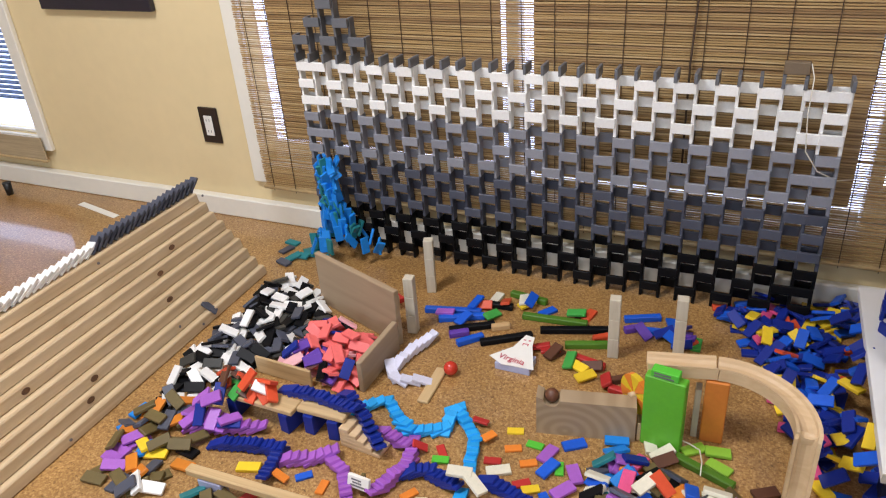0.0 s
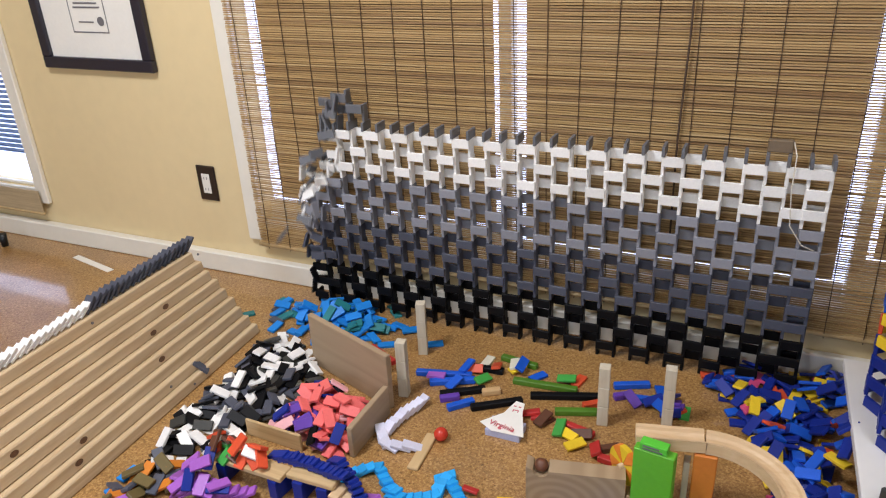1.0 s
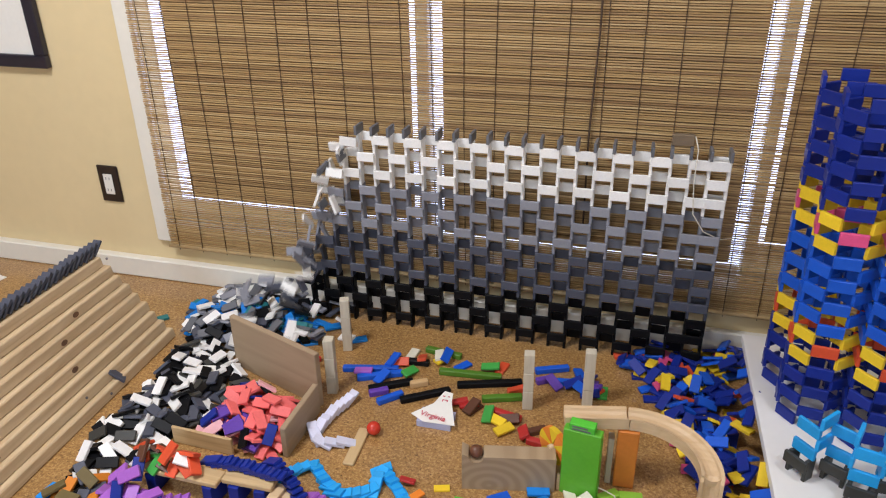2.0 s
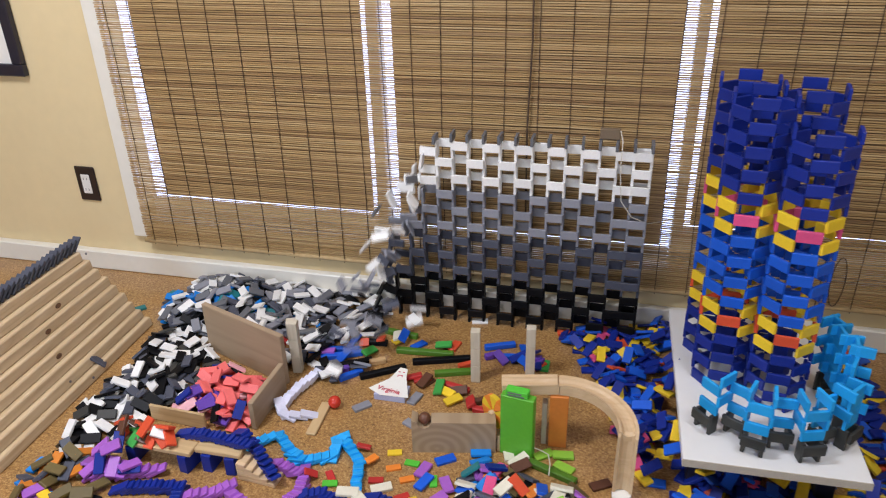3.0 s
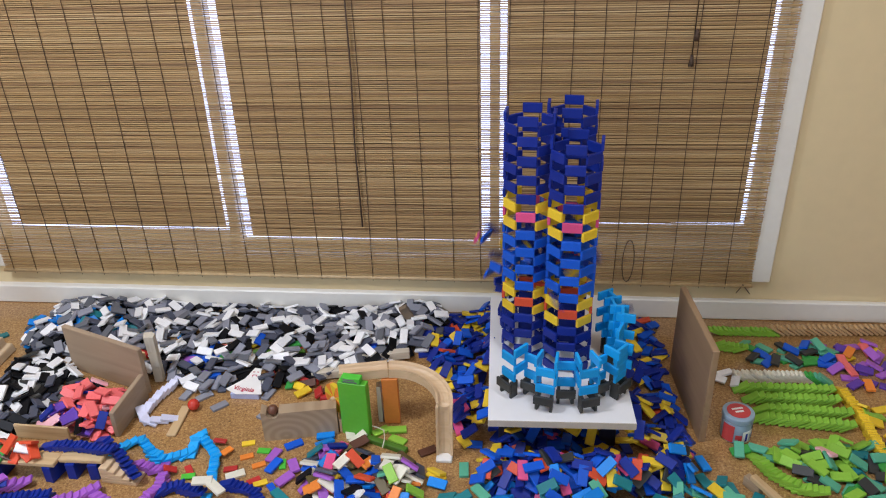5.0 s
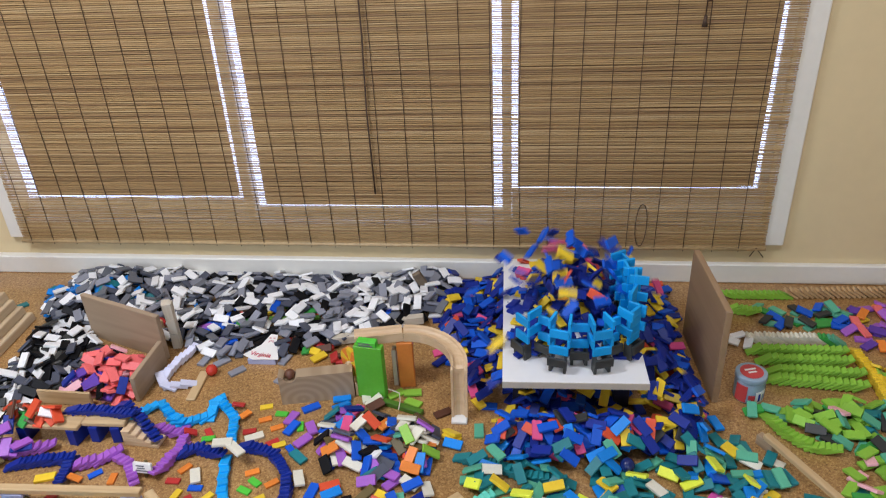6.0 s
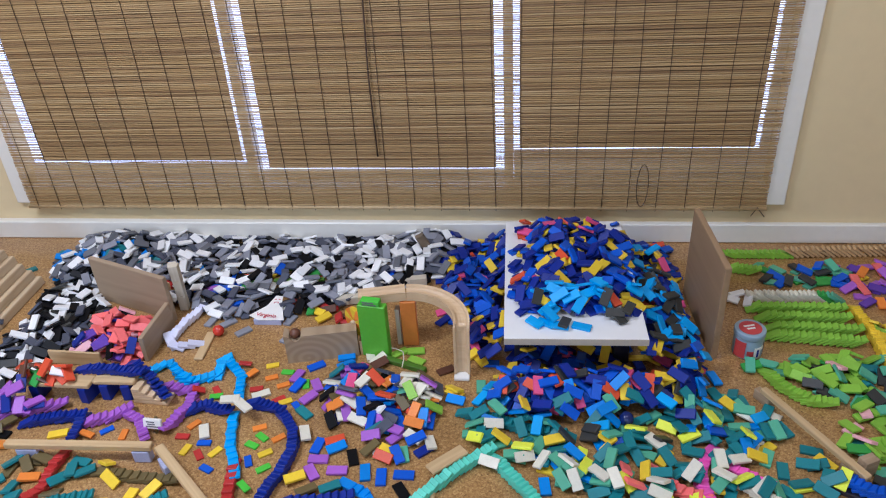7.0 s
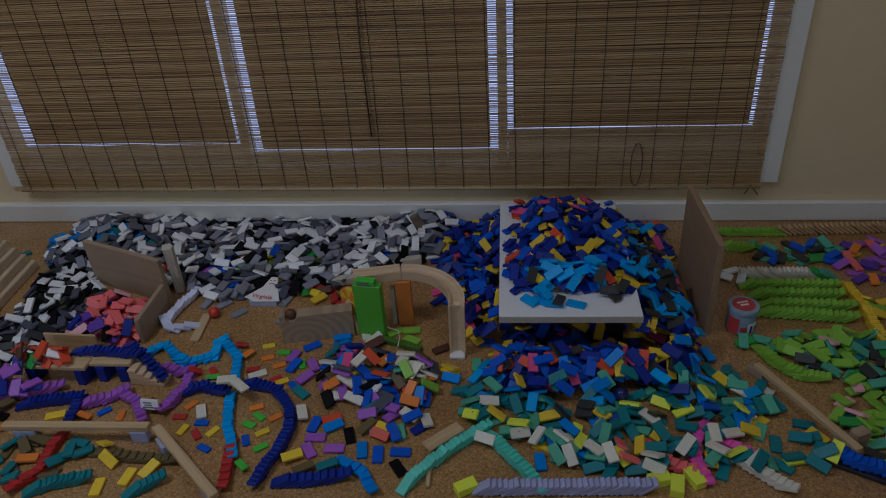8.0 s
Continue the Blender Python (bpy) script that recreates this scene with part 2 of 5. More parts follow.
METAL = material("dark_metal", (0.03, 0.03, 0.03), 0.4, 0.6, vary=0.1)
STRING = material("string", (0.70, 0.66, 0.56), 0.8, vary=0.1)
ACRYLIC = material("acrylic", (0.42, 0.44, 0.62), 0.2, vary=0.1)
LIDBLUE = material("lid_blue_grey", (0.27, 0.36, 0.44), 0.35, vary=0.06)
JARRED = material("jar_red", (0.50, 0.05, 0.05), 0.35, vary=0.1, scale=30)
GLASS = bpy.data.materials.new("window_glass")
GLASS.use_nodes = True
_b = GLASS.node_tree.nodes["Principled BSDF"]
_b.inputs["Transmission Weight"].default_value, _b.inputs["Roughness"].default_value, _b.inputs["IOR"].default_value = 1.0, 0.0, 1.05
OUTSIDE = glow("outside_glow", (0.64, 0.73, 1.0), 4.6)


# ---------------------------------------------------------------- mesh helpers
def link(name, bm, mat, parent=None, m=None):
    me = bpy.data.meshes.new(name)
    bm.normal_update()
    bm.to_mesh(me)
    bm.free()
    for k in (mat if isinstance(mat, (list, tuple)) else [mat]):
        me.materials.append(k)
    ob = new(name, me)
    if parent:
        ob.parent = parent
    if m is not None:
        ob.matrix_basis = m
    return ob


def part(name, bm, mat, parent, label="", m=None):
    ob = link(name, bm, mat, parent, m)
    return tagged(ob, label) if label else ob


def holder(name, label, category, group="", m=None, kind=""):
    ob = new(name)
    if m is not None:
        ob.matrix_basis = m
    return tagged(ob, label, category, group, kind)


def box(x0, x1, y0, y1, z0, z1, bevel=0.0, bm=None, mat=0):
    """A box with chamfered edges."""
    own = bmesh.new()
    bmesh.ops.create_cube(own, size=1.0)
    for v in own.verts:
        v.co = Vector(((x0 + x1) / 2 + v.co.x * (x1 - x0), (y0 + y1) / 2 + v.co.y * (y1 - y0), (z0 + z1) / 2 + v.co.z * (z1 - z0)))
    if bevel:
        bmesh.ops.bevel(own, geom=own.edges[:], offset=bevel, segments=1, affect="EDGES", profile=0.5)
    for f in own.faces:
        f.material_index = mat
    if bm is None:
        return own
    tmp = bpy.data.meshes.new("tmp")
    own.to_mesh(tmp)
    own.free()
    bm.from_mesh(tmp)
    bpy.data.meshes.remove(tmp)
    return bm


def cylinder(r0, r1, h, seg=28, z=0.0, bm=None, m=None, bevel=0.0):
    own = bmesh.new()
    bmesh.ops.create_cone(own, cap_ends=True, segments=seg, radius1=r0, radius2=r1, depth=h, matrix=Matrix.Translation((0, 0, z + h / 2)))
    if bevel:
        bmesh.ops.bevel(own, geom=[e for e in own.edges if abs(e.verts[0].co.z - e.verts[1].co.z) < 1e-6], offset=bevel, segments=2, affect="EDGES", profile=0.5)
    if m is not None:
        own.transform(m)
    for f in own.faces:
        f.smooth = len(f.verts) == 4
    if bm is None:
        return own
    tmp = bpy.data.meshes.new("tmp")
    own.to_mesh(tmp)
    own.free()
    bm.from_mesh(tmp)
    bpy.data.meshes.remove(tmp)
    return bm


def tube(points, r, seg=6):
    """A round cord along points."""
    bm = bmesh.new()
    rings = []
    pts = [Vector(p) for p in points]
    for i, p in enumerate(pts):
        d = (pts[min(i + 1, len(pts) - 1)] - pts[max(i - 1, 0)]).normalized()
        side = d.cross(Vector((0.31, 0.77, 0.55))).normalized()
        up = d.cross(side)
        rings.append([bm.verts.new(p + r * (math.cos(a) * side + math.sin(a) * up)) for a in (2 * math.pi * k / seg for k in range(seg))])
    for a, b in zip(rings, rings[1:]):
        for k in range(seg):
            bm.faces.new((a[k], a[(k + 1) % seg], b[(k + 1) % seg], b[k])).smooth = True
    bm.faces.new(rings[0][::-1]), bm.faces.new(rings[-1])
    return bm


def mix_line(a, b, s):
    return a + (b - a) * s


# ---------------------------------------------------------------- the room
WX0, WX1, WZ0, WZ1 = -0.835, 1.69, 0.200, 1.95     # wide window opening
LX0, LX1, LZ0, LZ1 = -2.75, -1.89, 0.205, 1.95      # window further along the wall
ROOM_X0, ROOM_X1, ROOM_Y0, ROOM_H, TH, DEEP = -4.2, 3.6, -4.5, 2.45, 0.03, 0.065


def structure(name, bm, mat, label):
    return tagged(link(name, bm, mat), label, name.split("_")[0], kind="structure")


structure("floor", box(ROOM_X0, ROOM_X1, ROOM_Y0, 0.0, -0.1, 0.0), CORK, "polished brown cork floor with coarse granules")
structure("ceiling", box(ROOM_X0, ROOM_X1, ROOM_Y0, 0.0, ROOM_H, ROOM_H + 0.1), CEILING, "plain off-white painted ceiling")
bm = bmesh.new()
for x0, x1, z0, z1 in ((ROOM_X0, LX0, 0, ROOM_H), (LX1, WX0, 0, ROOM_H), (WX1, ROOM_X1, 0, ROOM_H), (LX0, LX1, 0, LZ0), (LX0, LX1, LZ1, ROOM_H),
                       (WX0, WX1, 0, WZ0), (WX0, WX1, WZ1, ROOM_H)):
    box(x0, x1, 0.0, DEEP, z0, z1, 0, bm)
structure("wall_north", bm, WALL, "pale yellow painted wall with window openings")
structure("wall_west", box(ROOM_X0 - TH, ROOM_X0, ROOM_Y0, TH, 0, ROOM_H), WALL, "pale yellow painted side wall")
structure("wall_east", box(ROOM_X1, ROOM_X1 + TH, ROOM_Y0, TH, 0, ROOM_H), WALL, "pale yellow painted side wall")
# Unseen rear wall; its two openings and their trim are added for the fill lights.
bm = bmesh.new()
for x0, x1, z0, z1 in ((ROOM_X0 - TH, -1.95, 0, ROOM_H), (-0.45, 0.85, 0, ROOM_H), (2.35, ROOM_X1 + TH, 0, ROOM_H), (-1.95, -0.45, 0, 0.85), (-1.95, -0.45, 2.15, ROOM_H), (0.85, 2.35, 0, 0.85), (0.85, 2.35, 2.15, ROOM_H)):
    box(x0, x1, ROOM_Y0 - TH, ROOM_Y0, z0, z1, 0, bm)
structure("wall_south", bm, WALL, "pale yellow unseen rear wall, two openings added for fill light")
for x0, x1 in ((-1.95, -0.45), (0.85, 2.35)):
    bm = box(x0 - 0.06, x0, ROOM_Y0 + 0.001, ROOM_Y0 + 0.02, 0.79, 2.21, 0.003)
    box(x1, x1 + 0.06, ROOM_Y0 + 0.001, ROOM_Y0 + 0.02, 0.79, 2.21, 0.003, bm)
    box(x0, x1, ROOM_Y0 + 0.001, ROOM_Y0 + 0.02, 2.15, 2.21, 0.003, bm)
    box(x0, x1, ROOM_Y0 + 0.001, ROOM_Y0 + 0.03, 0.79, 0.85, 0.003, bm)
    structure("window_trim", bm, TRIM, "white trim round an unseen opening added for fill light")
# Lamp frames added out of view, one round each assumed ceiling light.
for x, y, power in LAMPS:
    lamp = holder("ceiling_lamp", "unseen square white frame added round an assumed ceiling light", "ceiling lamp", "ceiling lamps", pose(x, y, 0))
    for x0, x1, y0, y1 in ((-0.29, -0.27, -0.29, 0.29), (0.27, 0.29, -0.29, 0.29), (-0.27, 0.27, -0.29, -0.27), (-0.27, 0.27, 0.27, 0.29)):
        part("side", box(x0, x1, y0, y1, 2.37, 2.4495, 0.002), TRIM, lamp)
bm = box(ROOM_X0, ROOM_X1, -0.018, -0.001, 0, 0.070, 0.004)
for v in bm.verts:      # the old board stands a little off the wall at one end
    if v.co.y < -0.01 and v.co.x < 0:
        v.co.y -= 0.024
structure("baseboard", bm, TRIM, "cream painted wooden baseboard")


def casing(name, x0, x1, z0, z1, w, label):
    """White trim round an opening, with its sill."""
    h = holder(name, label, "window", kind="structure")
    part("side_trim", box(x0 - w, x0, -0.02, -0.001, z0 - w, z1 + w, 0.003), TRIM, h)
    part("side_trim", box(x1, x1 + w, -0.02, -0.001, z0 - w, z1 + w, 0.003), TRIM, h)
    part("head_trim", box(x0, x1, -0.02, -0.001, z1, z1 + w, 0.003), TRIM, h)
    part("window_sill", box(x0, x1, -0.012, -0.001, z0 - 0.012, z0, 0.003), TRIM, h)
    return h


win = casing("window_1", WX0, WX1, WZ0, WZ1, 0.06, "wide white-trimmed window of three lights behind bamboo blinds")
for x0, x1 in ((-0.009, 0.024), (0.860, 0.889)):
    part("mullion", box(x0, x1, -0.004, 0.052, WZ0, WZ1, 0.003), TRIM, win)
for x0, x1, r1 in ((WX0, -0.009, 0.266), (0.024, 0.860, 0.240), (0.889, WX1, 0.310)):
    part("sill", box(x0 + 0.001, x1 - 0.001, 0.002, 0.052, WZ0 - 0.012, WZ0 + 0.004, 0.002), TRIM, win)
    part("bottom_rail", box(x0 + 0.001, x1 - 0.001, 0.040, 0.051, WZ0 + 0.0045, r1, 0.003), TRIM, win)
    p = part("pane", box(x0, x1, 0.0535, 0.0565, WZ0 + 0.005, WZ1), GLASS, win, "clear window glass")
    p.visible_shadow = False
part("stile", box(WX1 - 0.030, WX1 - 0.001, 0.040, 0.051, 0.3105, WZ1, 0.002), TRIM, win)
for x0, x1, z0, tip in ((-0.772, -0.0354, 0.281, 0.0), (0.053, 0.8315, 0.2520, 0.0), (0.9085, 1.643, 0.3210, -0.4)):
    sh = holder("inner_shade", "brown woven inner window shade, lowered", "shade", "inner shades")
    lath, zz = None, z0
    while zz < WZ1 - 0.02:
        m = pose((x0 + x1) / 2, 0.034, zz, 0, tip * max(0, 1 - (zz - z0) / 0.3), 0)
        if lath is None:
            lath = part("lath", box((x0 - x1) / 2, (x1 - x0) / 2, -0.0012, 0.0012, 0, 0.0167), SHADE, sh, "", m)
        else:
            o = new("lath", lath.data)
            o.parent = sh
            o.matrix_basis = m
        zz += 0.0168
win2 = casing("window_2", LX0, LX1, LZ0, LZ1, 0.055, "white-trimmed side window with dark slatted blind")
part("bottom_rail", box(LX0, LX1, 0.01, 0.022, LZ0, LZ0 + 0.012, 0.003), TRIM, win2)
p = part("pane", box(LX0, LX1, 0.0535, 0.0565, LZ0 + 0.012, LZ1), GLASS, win2, "clear window glass")
p.visible_shadow = False
tagged(link("backdrop", box(-7, 7, 1.5, 1.52, -3.0, 4.0), OUTSIDE), "pale bright daylight outside the windows", "backdrop", kind="structure")


# ---------------------------------------------------------------- blinds
def bamboo_blind():
    h = holder("bamboo_blind", "wide lowered bamboo slat blind with dark cords", "blind")
    x0, x1, y, pitch, z0 = -0.842, 1.690, -0.027, 0.0061, 0.1405
    meshes = []
    for k in range(5):
        hgt = 0.0033 + 0.0002 * k
        bm = bmesh.new()
        n = 22
        rows = []
        for i in range(n + 1):
            x = mix_line(x0, x1, i / n)
            w = 0.0006 * math.sin(7 * x + 2.1 * k) + 0.0004 * math.sin(23 * x + k)
            rows.append([bm.verts.new((x, yy, zz + w)) for yy, zz in ((-0.001, -hgt / 2), (-0.001, hgt / 2), (0.001, hgt / 2), (0.001, -hgt / 2))])
        for a, b in zip(rows, rows[1:]):
            for j in range(4):
                bm.faces.new((a[j], b[j], b[(j + 1) % 4], a[(j + 1) % 4]))
        me = bpy.data.meshes.new("slat")
        bm.normal_update()
        bm.to_mesh(me)
        bm.free()
        me.materials.append(BAMBOO)
        meshes.append(me)
    z = z0
    while z < 1.9:
        s = new("slat", random.choice(meshes))
        s.parent = h
        s.matrix_basis = pose(random.uniform(-0.002, 0.002), y + random.uniform(-0.0008, 0.0008), z + random.uniform(-0.0005, 0.0005), random.uniform(-9, 9), random.uniform(-0.03, 0.03), 0)
        z += pitch
    x = x0 + 0.035
    while x < x1:
        pts = [(x + 0.003 * math.sin(5 * zz + x * 9), y - 0.004, zz) for zz in (0.122, 0.35, 0.6, 0.9, 1.2, 1.5, 1.9)]
        part("cord", tube(pts, 0.0011, 5), CORD, h)
        x += 0.0865 + random.uniform(-0.006, 0.006)
    bm = cylinder(0.0065, 0.0065, x1 - x0 + 0.01, 12)
    bm.transform(Matrix.Translation((x0 - 0.005, y, 0.131)) @ pose(0, 0, 0, 0, 90, 0))
    part("bottom_rail", bm, RAIL, h, "round bamboo bottom rail")
    part("pull_cord", tube([(0.452, y - 0.012, 0.325), (0.449, y - 0.01, 0.6), (0.457, y - 0.012, 0.83), (0.455, y - 0.01, 1.9)], 0.0028, 6), CORD, h, "thick dark pull cord")
    part("pull_cord", tube([(1.418, y - 0.012, 0.85), (1.420, y - 0.012, 1.2), (1.42, y - 0.01, 1.9)], 0.0016, 6), CORD, h)
    bm = cylinder(0.008, 0.004, 0.03, 12, 0.835)
    bm.transform(Matrix.Translation((1.418, y - 0.014, 0)))
    part("tassel", bm, CORD, h, "dark wooden cord pull")
    bm = cylinder(0.008, 0.004, 0.03, 12, 0.905)
    bm.transform(Matrix.Translation((1.424, y - 0.014, 0)))
    part("tassel", bm, CORD, h, "dark wooden cord pull")
    part("cord_loop", tube([(1.30 + 0.018 * math.cos(a), y - 0.006, 0.215 + 0.075 * math.sin(a)) for a in (math.pi * k / 8 for k in range(3, 22))], 0.0016, 5), CORD, h)
    part("cord_end", tube([(1.665, y - 0.004, 0.137), (1.648, y - 0.006, 0.107)], 0.0016, 5), CORD, h)
    part("cord_end", tube([(1.665, y - 0.004, 0.137), (1.690, y - 0.006, 0.105)], 0.0016, 5), CORD, h)


bamboo_blind()


def slatted_blind():
    h = holder("slatted_blind", "dark blue horizontal slat blind in the side window", "blind")
    z = LZ0 + 0.135
    bm0 = box(LX0 + 0.01, LX1 - 0.006, -0.012, 0.012, -0.0009, 0.0009, 0.0)
    base = part("slat", bm0, material("blind_slat", (0.02, 0.05, 0.11), 0.5, vary=0.1), h, "", pose(0, 0.020, z, 12))
    while z < LZ1 - 0.03:
        z += 0.019
        s = new("slat", base.data)
        s.parent = h
        s.matrix_basis = pose(0, 0.020, z, 12)
    part("lower_slats", box(LX0 - 0.02, LX1 + 0.03, -0.034, -0.030, 0.115, 0.205), material("sheer_bamboo", (0.42, 0.33, 0.2), 0.7, vary=0.3, scale=8, stretch=(0.2, 1, 12)), h, "rolled edge of a bamboo shade")
    part("bottom_rail", box(LX0 - 0.02, LX1 + 0.035, -0.04, -0.026, 0.108, 0.118, 0.003), RAIL, h)


slatted_blind()


# ---------------------------------------------------------------- wall things
def outlet():
    h = holder("wall_outlet", "white wall socket in a dark brown plate", "outlet", m=pose(-1.045, 0, 0.315))
    part("plate", box(-0.038, 0.038, -0.008, -0.0005, -0.061, 0.061, 0.003), BROWNPLATE, h)
    part("socket", box(-0.0165, 0.0165, -0.011, -0.0085, -0.034, 0.034, 0.0015), SOCKET, h, "white socket insert")
    for z in (-0.019, 0.019):
        for x in (-0.006, 0.006):
            part("slot", box(x - 0.001, x + 0.001, -0.0118, -0.0112, z - 0.004, z + 0.004), INK, h)


outlet()


def picture():
    h = holder("picture_frame", "dark framed certificate with a wide white mat", "picture", m=pose(-1.404, 0, 0.677))
    w, hh, f = 0.242, 0.40, 0.038
    bm = box(-w, w, -0.024, -0.001, 0, f, 0.003)
    box(-w, w, -0.024, -0.001, hh - f, hh, 0.003, bm)
    box(-w, -w + f, -0.024, -0.001, f, hh - f, 0.003, bm)
    box(w - f, w, -0.024, -0.001, f, hh - f, 0.003, bm)
    part("frame", bm, DARKFRAME, h, "dark navy wooden frame")
    part("mat", box(-w + f, w - f, -0.010, -0.001, f, hh - f), PAPER, h)
    bm = box(-0.078, 0.078, -0.0115, -0.0105, 0.118, 0.122)
    for x0, x1, z0, z1 in ((-0.078, 0.078, 0.30, 0.302), (-0.078, -0.0755, 0.122, 0.30), (0.0755, 0.078, 0.122, 0.30)):
        box(x0, x1, -0.0115, -0.0105, z0, z1, 0, bm)
    for k in range(5):
        box(-0.058 + 0.006 * (k % 2), 0.058 - 0.008 * (k % 3), -0.0115, -0.0105, 0.195 + 0.013 * k, 0.200 + 0.013 * k, 0, bm)
    box(-0.045, 0.02, -0.0115, -0.0105, 0.150, 0.154, 0, bm)
    part("print", bm, INK, h, "small grey lines of print")
    bm = cylinder(0.014, 0.014, 0.0012, 20)
    bm.transform(Matrix.Translation((0.052, -0.0115, 0.155)) @ pose(0, 0, 0, 90))
    part("seal", bm, INK, h)


picture()


def box_on_blind():
    """Small box with a loose white string hung before the blind."""
    global STRING_BOX
    h = STRING_BOX = holder("string_box", "small brown box with a loose white string", "box", m=pose(0.672, -0.088, 0.6125))
    part("body", box(-0.026, 0.026, -0.004, 0.012, -0.014, 0.014, 0.002), material("brown_card", (0.18, 0.13, 0.08), 0.7, vary=0.1), h)
    part("string", tube([(0.026, -0.005, 0.012), (0.034, -0.030, -0.01), (0.034, -0.034, -0.09), (0.042, -0.034, -0.17), (0.072, -0.03, -0.215), (0.115, -0.01, -0.24), (0.15, 0.03, -0.25)], 0.0014, 6), STRING, h, "thin white string")


box_on_blind()


# ---------------------------------------------------------------- ramp and boards
def stepped_ramp():
    h = holder("stepped_ramp", "stepped pine ramp of stacked bare planks", "ramp", m=pose(-0.655, -0.315, 0, 0, 0, 2.5))
    n, rise, run = 9, 0.0283, 0.0198
    for k in range(n):
        x1 = -run * k
        x0 = -run * n - 0.035 if k else -run * n - 0.03
        off = random.uniform(-0.004, 0.004)
        bm = box(x0, x1, -1.45, -0.004 + off - 0.004 * k, rise * k + 0.0006, rise * (k + 1), 0.0025)
        for v in bm.verts:
            if v.co.z > rise * (k + 0.5) and v.co.x > x1 - 0.005:
                v.co.x -= 0.2 * run
        part("plank", bm, PINE, h)
    for y, k in ((-0.02, 8), (-0.42, 8), (-0.36, 1), (-0.75, 0), (-0.95, 0), (-0.30, 0)):
        bm = cylinder(0.0035, 0.0035, 0.002, 12)
        bm.transform(Matrix.Translation((-run * (k + 0.1) + 0.0002, y, rise * (k + 0.5))) @ pose(0, 0, 0, 0, 82, 0))
        part("screw_hole", bm, INK, h)
    for y, k, f in ((-0.33, 3, 0.5), (-0.30, 5, 0.4), (-0.62, 2, 0.5), (-0.66, 1, 0.6), (-0.75, 4, 0.5), (-0.22, 6, 0.5), (-0.90, 3, 0.5)):
        bm = cylinder(0.0085, 0.0085, 0.0012, 18)
        bm.transform(Matrix.Translation((-run * (k + 0.2 * f) - 0.0002, y, rise * (k + f))) @ pose(0, 0, 0, 0, 82, 0) @ Matrix.Diagonal((0.8, 1.25, 1, 1)))
        part("knot", bm, KNOT, h)
    return h


KNOT = material("knot", (0.13, 0.065, 0.03), 0.6, vary=0.4, scale=120)
stepped_ramp()


def board(name, a, b, height, thick, mat, label, z=0.0, category="board"):
    """An upright or flat board from a to b on the plan."""
    a, b = Vector(a), Vector(b)
    d = b - a
    L = d.length
    m = pose((a.x + b.x) / 2, (a.y + b.y) / 2, z, 0, 0, math.degrees(math.atan2(d.y, d.x)))
    ob = link(name, box(-L / 2, L / 2, -thick / 2, thick / 2, 0, height, 0.002), mat, None, m)
    return tagged(ob, label, category)


PLYX = wood_material("plywood_side", (0.40, 0.295, 0.185), (0.29, 0.205, 0.125), 0.6, "X", 9)
PLYDARK = wood_material("brown_plywood", (0.36, 0.235, 0.125), (0.25, 0.155, 0.08), 0.55, "X", 9)
board("fence_board", (-0.408, -0.398), (-0.115, -0.508), 0.155, 0.016, PLYX, "upright grey-brown plywood board beside the domino pile")
board("low_board", (-0.385, -0.30), (-0.19, -0.375), 0.045, 0.014, PLANK, "low pale wooden board behind the fence board")
board("fence_board", (-0.1165, -0.527), (-0.1185, -0.70), 0.082, 0.014, PLYX, "short upright plywood board beside pink dominoes")
board("low_board", (-0.395, -0.716), (-0.236, -0.722), 0.046, 0.008, PLANK, "low thin wooden board beside red dominoes")
board("divider_board", (1.412, -0.31), (1.432, -0.622), 0.285, 0.017, PLYDARK, "tall upright plywood divider board")
board("small_plank", (0.021, -0.567), (0.028, -0.69), 0.008, 0.026, PLANK, "small flat wooden plank lying on the cork", category="plank")
board("flat_bridge", (-0.385, -0.846), (-0.185, -0.850), 0.012, 0.042, PLANK, "wooden plank bridge carrying fallen dominoes", 0.048, "plank")
board("flat_bridge", (-0.184, -0.834), (-0.070, -0.832), 0.012, 0.038, PLANK, "wooden plank bridge carrying blue dominoes", 0.048, "plank")
board("long_plank", (-0.295, -1.062), (0.070, -1.050), 0.016, 0.020, PLANK, "long narrow plank resting on clear blocks", 0.036, "plank")
board("long_plank", (0.088, -1.052), (0.30, -1.24), 0.016, 0.022, PLANK, "narrow plank with a marble groove", 0.036, "plank")
board("wood_stick", (1.513, -0.777), (1.66, -1.046), 0.014, 0.018, PLANK, "narrow wooden stick resting on low blocks", 0.03, "stick")
for a, b in (((-0.27, -1.061), (-0.215, -1.059)), ((0.02, -1.052), (0.062, -1.05)), ((0.10, -1.07), (0.13, -1.10)), ((0.25, -1.19), (0.28, -1.22))):
    board("clear_block", a, b, 0.035, 0.022, ACRYLIC, "pale translucent plastic support block", category="block")
for a, b in (((1.505, -0.76), (1.53, -0.80)), ((1.63, -0.99), (1.655, -1.04))):
    board("support_block", a, b, 0.029, 0.02, BLOCKWOOD, "small wooden support block", category="block")
for x, y in ((-0.345, -0.846), (-0.205, -0.849), (-0.155, -0.834), (-0.10, -0.833)):
    tagged(link("bridge_support", box(-0.012, 0.012, -0.024, 0.024, 0, 0.0475, 0.001), PLASTIC["navy"], None, pose(x, y, 0, 0, 0, random.uniform(-12, 12))), "navy plastic support under the plank bridge", "block")


